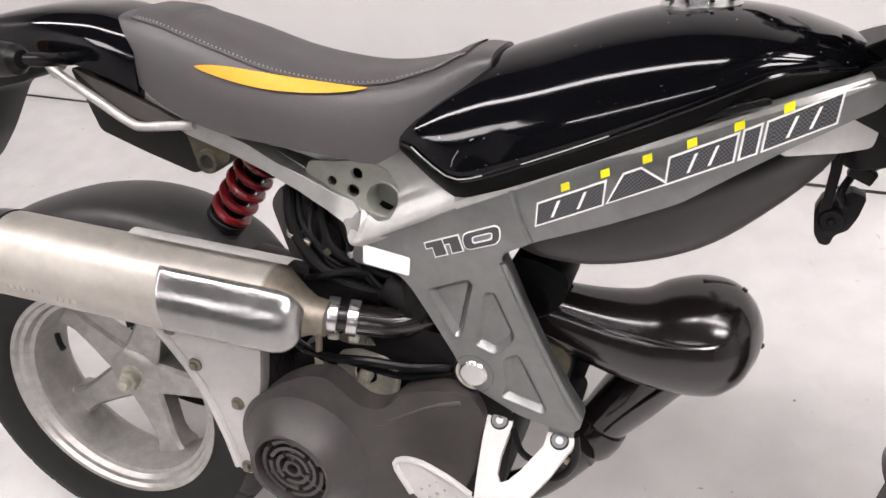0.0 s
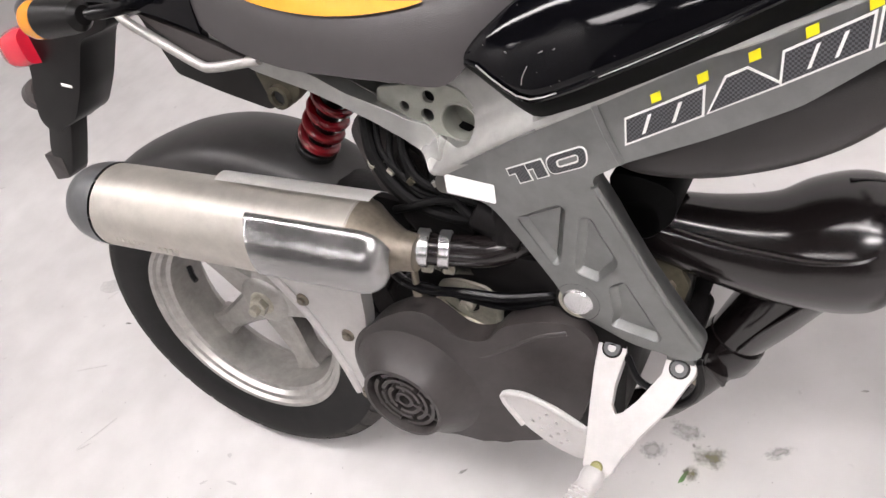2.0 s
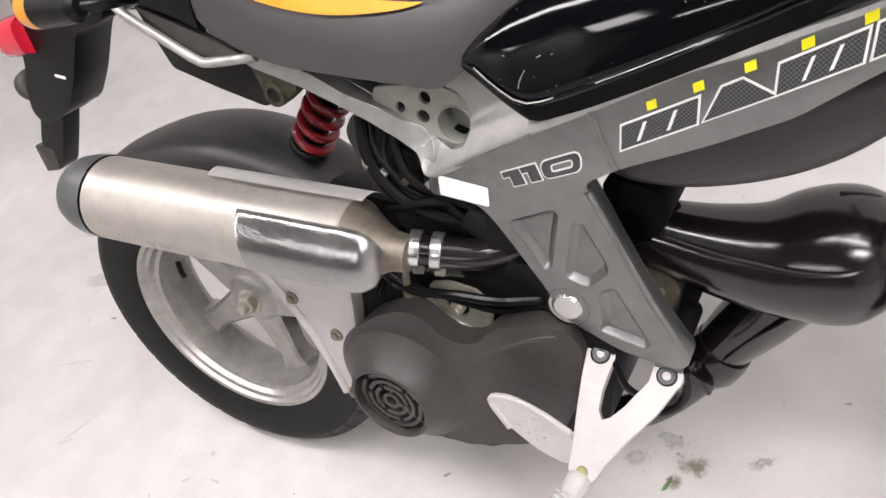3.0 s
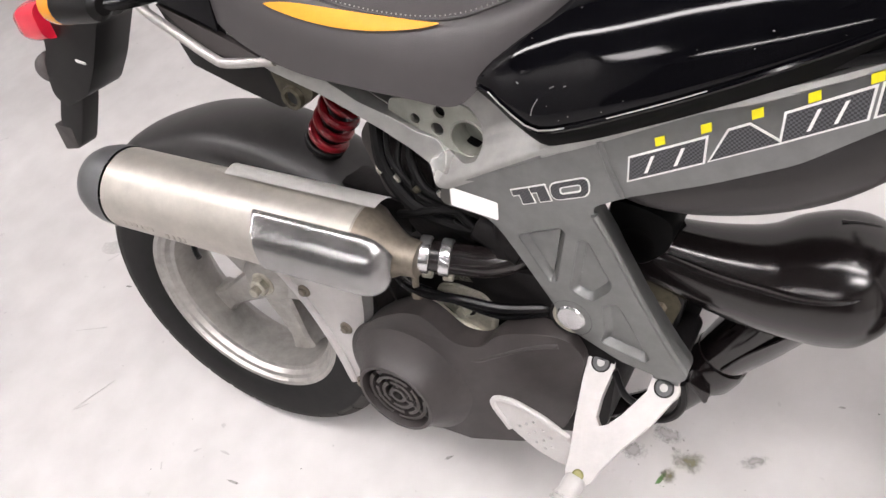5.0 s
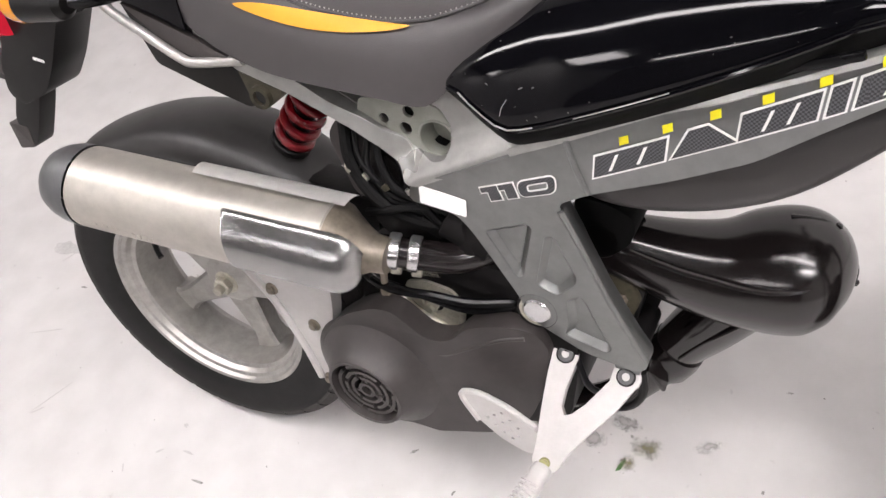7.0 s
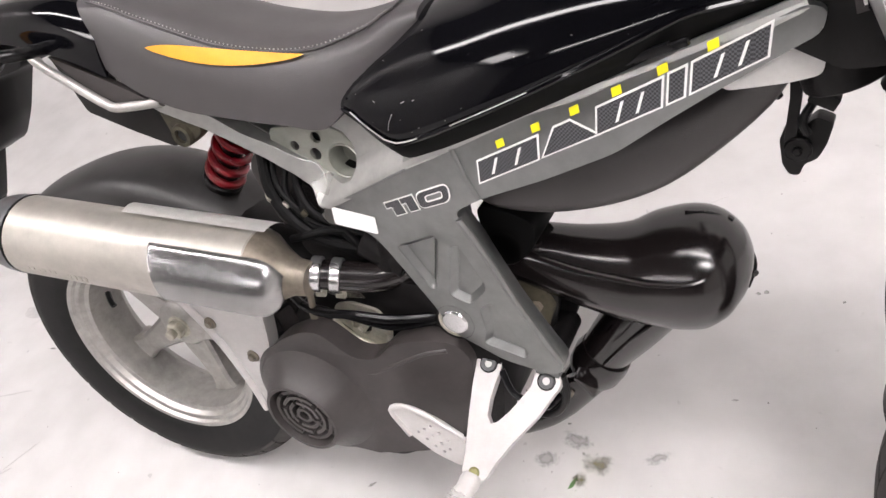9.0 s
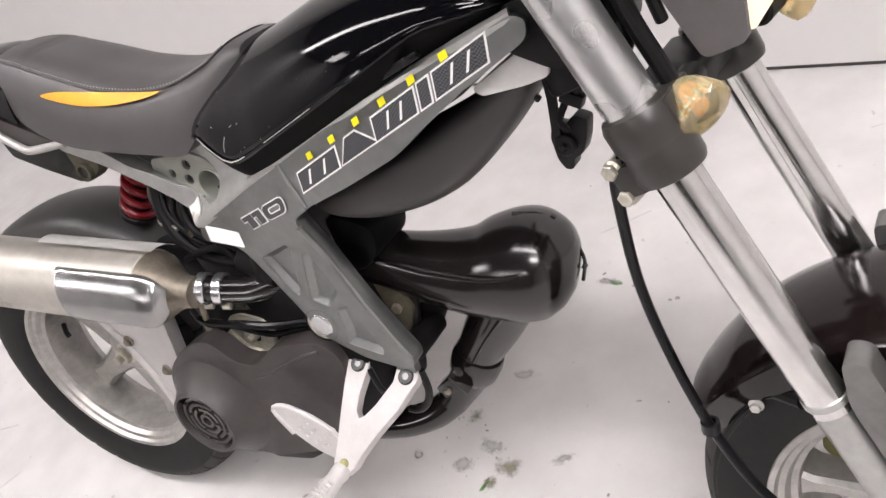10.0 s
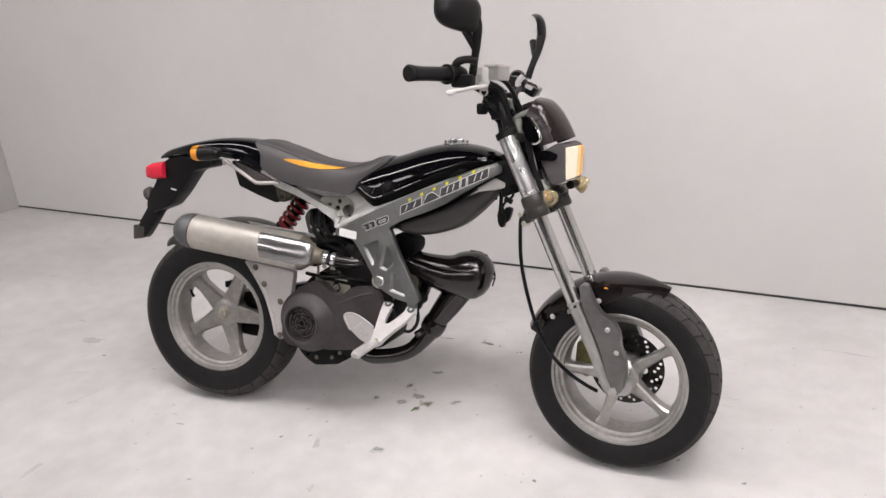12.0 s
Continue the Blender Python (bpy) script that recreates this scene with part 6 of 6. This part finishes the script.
NOUGHT = rounded([(0.0415, 0.0), (0.0800, 0.0), (0.0865, NUMBER_HIGH), (0.0455, NUMBER_HIGH)], 0.0075, 5)
SLOT = rounded([(0.0530, 0.0055), (0.0735, 0.0055), (0.0760, NUMBER_HIGH - 0.0055), (0.0550, NUMBER_HIGH - 0.0055)], 0.0024, 4)
for shape in (one(0.0, 0.0210), one(0.0215, 0.0185)):
    figure(grown(shape, 0.0014), -0.0670, DECAL_WHITE)
    figure(shape, -0.0675, DECAL_DARK)
figure(grown(NOUGHT, 0.0014), -0.0670, DECAL_WHITE, [grown(SLOT, -0.0004)])
figure(NOUGHT, -0.0675, DECAL_DARK, [grown(SLOT, 0.0012)])


# ---- marks on the floor ----
def blob(bm, x, y, length, width, turn, rng, n=14):
    """A thin ragged patch on the floor."""
    c, s = math.cos(radians(turn)), math.sin(radians(turn))
    pts = []
    for k in range(n):
        a = 2 * math.pi * k / n
        r = 0.55 + 0.6 * rng.random()
        u, v = length / 2 * r * math.cos(a), width / 2 * r * math.sin(a)
        pts.append((x + u * c - v * s, y + u * s + v * c))
    low = [bm.verts.new((*p, 0.0003)) for p in pts]
    top = [bm.verts.new((*p, 0.0009)) for p in pts]
    bm.faces.new(top)
    for k in range(n):
        bm.faces.new((low[k], low[(k + 1) % n], top[(k + 1) % n], top[k]))


def floor_marks(name, material, rows, label):
    rng = random.Random(len(rows) * 7 + 3)
    bm = bmesh.new()
    for x, y, length, width, turn in rows:
        blob(bm, x, y, length, width, turn, rng)
    return tagged(part(name, bm, material), label, "floor marks", kind="stuff")


def smudge(rng, x, y, spread_x, spread_y, count, big):
    """Rows for a cluster of small ragged specks, denser in the middle."""
    out = []
    for _ in range(count):
        s = big * (0.15 + rng.random() ** 2)
        out.append((x + rng.gauss(0, spread_x), y + rng.gauss(0, spread_y), s, s * rng.uniform(0.3, 0.8), rng.uniform(0, 180)))
    return out


rng = random.Random(11)
floor_marks("dark_marks", STAIN_DARK, [(-0.009, -0.298, 0.030, 0.005, 10), (0.319, -0.242, 0.014, 0.007, 60), (0.395, -0.208, 0.012, 0.005, 40), (0.200, -0.484, 0.016, 0.006, 10), (-0.581, -0.074, 0.020, 0.005, 15), (-0.334, -0.084, 0.020, 0.003, 5), (0.310, -0.100, 0.014, 0.005, 50), (0.401, -0.134, 0.012, 0.004, 80), (0.273, -0.317, 0.008, 0.006, 0), (0.514, 0.430, 0.060, 0.005, 8), (0.667, 0.442, 0.045, 0.006, 5), (0.779, 0.415, 0.008, 0.007, 0), (1.046, -0.168, 0.012, 0.009, 0), (0.913, -0.196, 0.008, 0.004, 60), (1.518, 0.004, 0.016, 0.009, 30), (1.044, -0.166, 0.012, 0.008, 0), (1.016, -0.183, 0.006, 0.005, 0)]
            + [(0.474, 0.024, 0.016, 0.011, 40), (0.791, 0.421, 0.012, 0.008, 30), (0.791, 0.208, 0.010, 0.004, 20), (0.646, 0.458, 0.012, 0.006, 60), (0.709, 0.437, 0.012, 0.006, 0), (0.797, 0.046, 0.007, 0.005, 70), (1.358, 0.039, 0.014, 0.006, 30)] + smudge(rng, 0.600, 0.040, 0.035, 0.030, 22, 0.007) + smudge(rng, 0.535, 0.115, 0.035, 0.020, 14, 0.007) + smudge(rng, 0.60, 0.30, 0.5, 0.35, 40, 0.006) + smudge(rng, 0.70, -0.25, 0.9, 0.5, 70, 0.0055), "dark oil spots and scuffs on the floor")
floor_marks("grey_scuffs", STAIN_GREY, [(-0.063, -0.265, 0.030, 0.004, 5), (0.432, -0.231, 0.024, 0.050, 20), (0.611, -0.198, 0.044, 0.026, 30), (-0.429, -0.331, 0.030, 0.004, 50), (-0.161, -0.338, 0.016, 0.004, 130), (0.527, -0.395, 0.020, 0.030, 0), (-0.246, -0.616, 0.020, 0.080, 0), (-0.723, -0.005, 0.110, 0.050, 10), (-0.894, 0.098, 0.050, 0.012, 0), (0.710, 0.072, 0.020, 0.005, 30), (1.441, 0.368, 0.060, 0.004, 5), (1.442, 0.328, 0.050, 0.004, 2), (1.422, 0.428, 0.030, 0.003, 8), (1.723, 0.746, 0.150, 0.005, 3), (1.776, 0.741, 0.090, 0.004, 3), (1.627, 0.391, 0.012, 0.008, 20), (1.804, 0.445, 0.014, 0.010, 40)]
            + smudge(rng, 0.3, 0.0, 0.9, 0.6, 140, 0.014) + [(rng.uniform(-1.6, 2.0), rng.uniform(-0.9, 0.9), rng.uniform(0.03, 0.12), 0.0016, rng.gauss(20, 30)) for _ in range(22)], "faint grey scuffs and scratches on the floor")


def soft_stain(name, color):
    """A stain that thins out to a ragged edge."""
    m = bpy.data.materials.new(name)
    m.use_nodes = True
    nt = m.node_tree
    b = nt.nodes["Principled BSDF"]
    b.inputs["Base Color"].default_value = (*color, 1)
    b.inputs["Roughness"].default_value = 0.5
    tc = nt.nodes.new("ShaderNodeTexCoord")
    length = nt.nodes.new("ShaderNodeVectorMath")
    length.operation = "DISTANCE"
    length.inputs[1].default_value = (0.5, 0.5, 0.0)
    nt.links.new(tc.outputs["UV"], length.inputs[0])
    noise = nt.nodes.new("ShaderNodeTexNoise")
    noise.inputs["Scale"].default_value = 55.0
    noise.inputs["Detail"].default_value = 7
    noise.inputs["Roughness"].default_value = 0.7
    nt.links.new(tc.outputs["Object"], noise.inputs["Vector"])
    edge = nt.nodes.new("ShaderNodeMath")
    edge.operation = "MULTIPLY_ADD"
    edge.inputs[1].default_value = -1.1
    nt.links.new(length.outputs["Value"], edge.inputs[0])
    nt.links.new(noise.outputs["Fac"], edge.inputs[2])
    ease = nt.nodes.new("ShaderNodeMapRange")
    ease.interpolation_type = "SMOOTHSTEP"
    ease.inputs["From Min"].default_value, ease.inputs["From Max"].default_value = 0.08, 0.46
    ease.inputs["To Min"].default_value, ease.inputs["To Max"].default_value = 0.0, 0.66
    nt.links.new(edge.outputs[0], ease.inputs["Value"])
    nt.links.new(ease.outputs[0], b.inputs["Alpha"])
    return m


def stains(name, material, rows, label):
    bm = bmesh.new()
    uv = bm.loops.layers.uv.new("UVMap")
    for k, (x, y, length, width, turn) in enumerate(rows):
        c, s = math.cos(radians(turn)), math.sin(radians(turn))
        corners = [(-0.5, -0.5), (0.5, -0.5), (0.5, 0.5), (-0.5, 0.5)]
        face = bm.faces.new([bm.verts.new((x + u * length * c - v * width * s, y + u * length * s + v * width * c, 0.0012 + 0.0003 * k)) for u, v in corners])
        for loop, (u, v) in zip(face.loops, corners):
            loop[uv].uv = (u + 0.5, v + 0.5)
    return tagged(part(name, bm, material), label, "floor marks", kind="stuff")


stains("olive_stains", soft_stain("olive_oil", (0.20, 0.19, 0.115)), [(0.632, 0.046, 0.074, 0.048, 10), (0.618, 0.014, 0.044, 0.036, 60), (0.541, 0.118, 0.050, 0.042, 0)], "soft olive oil stain on the floor")
stains("grey_smears", soft_stain("grey_smear", (0.48, 0.47, 0.455)), [(0.560, 0.030, 0.060, 0.040, 20), (0.592, 0.072, 0.070, 0.040, 0), (0.713, 0.082, 0.060, 0.025, 30), (0.591, 0.213, 0.070, 0.030, 10), (0.609, -0.197, 0.060, 0.028, 25), (0.475, 0.024, 0.030, 0.022, 0), (0.660, 0.440, 0.060, 0.030, 0)], "soft grey smears on the floor")
floor_marks("green_flecks", STAIN_GREEN, [(0.610, 0.006, 0.030, 0.007, 75), (0.675, 0.439, 0.030, 0.009, -5)] + smudge(rng, 0.610, 0.006, 0.004, 0.012, 8, 0.007), "green fleck on the floor")
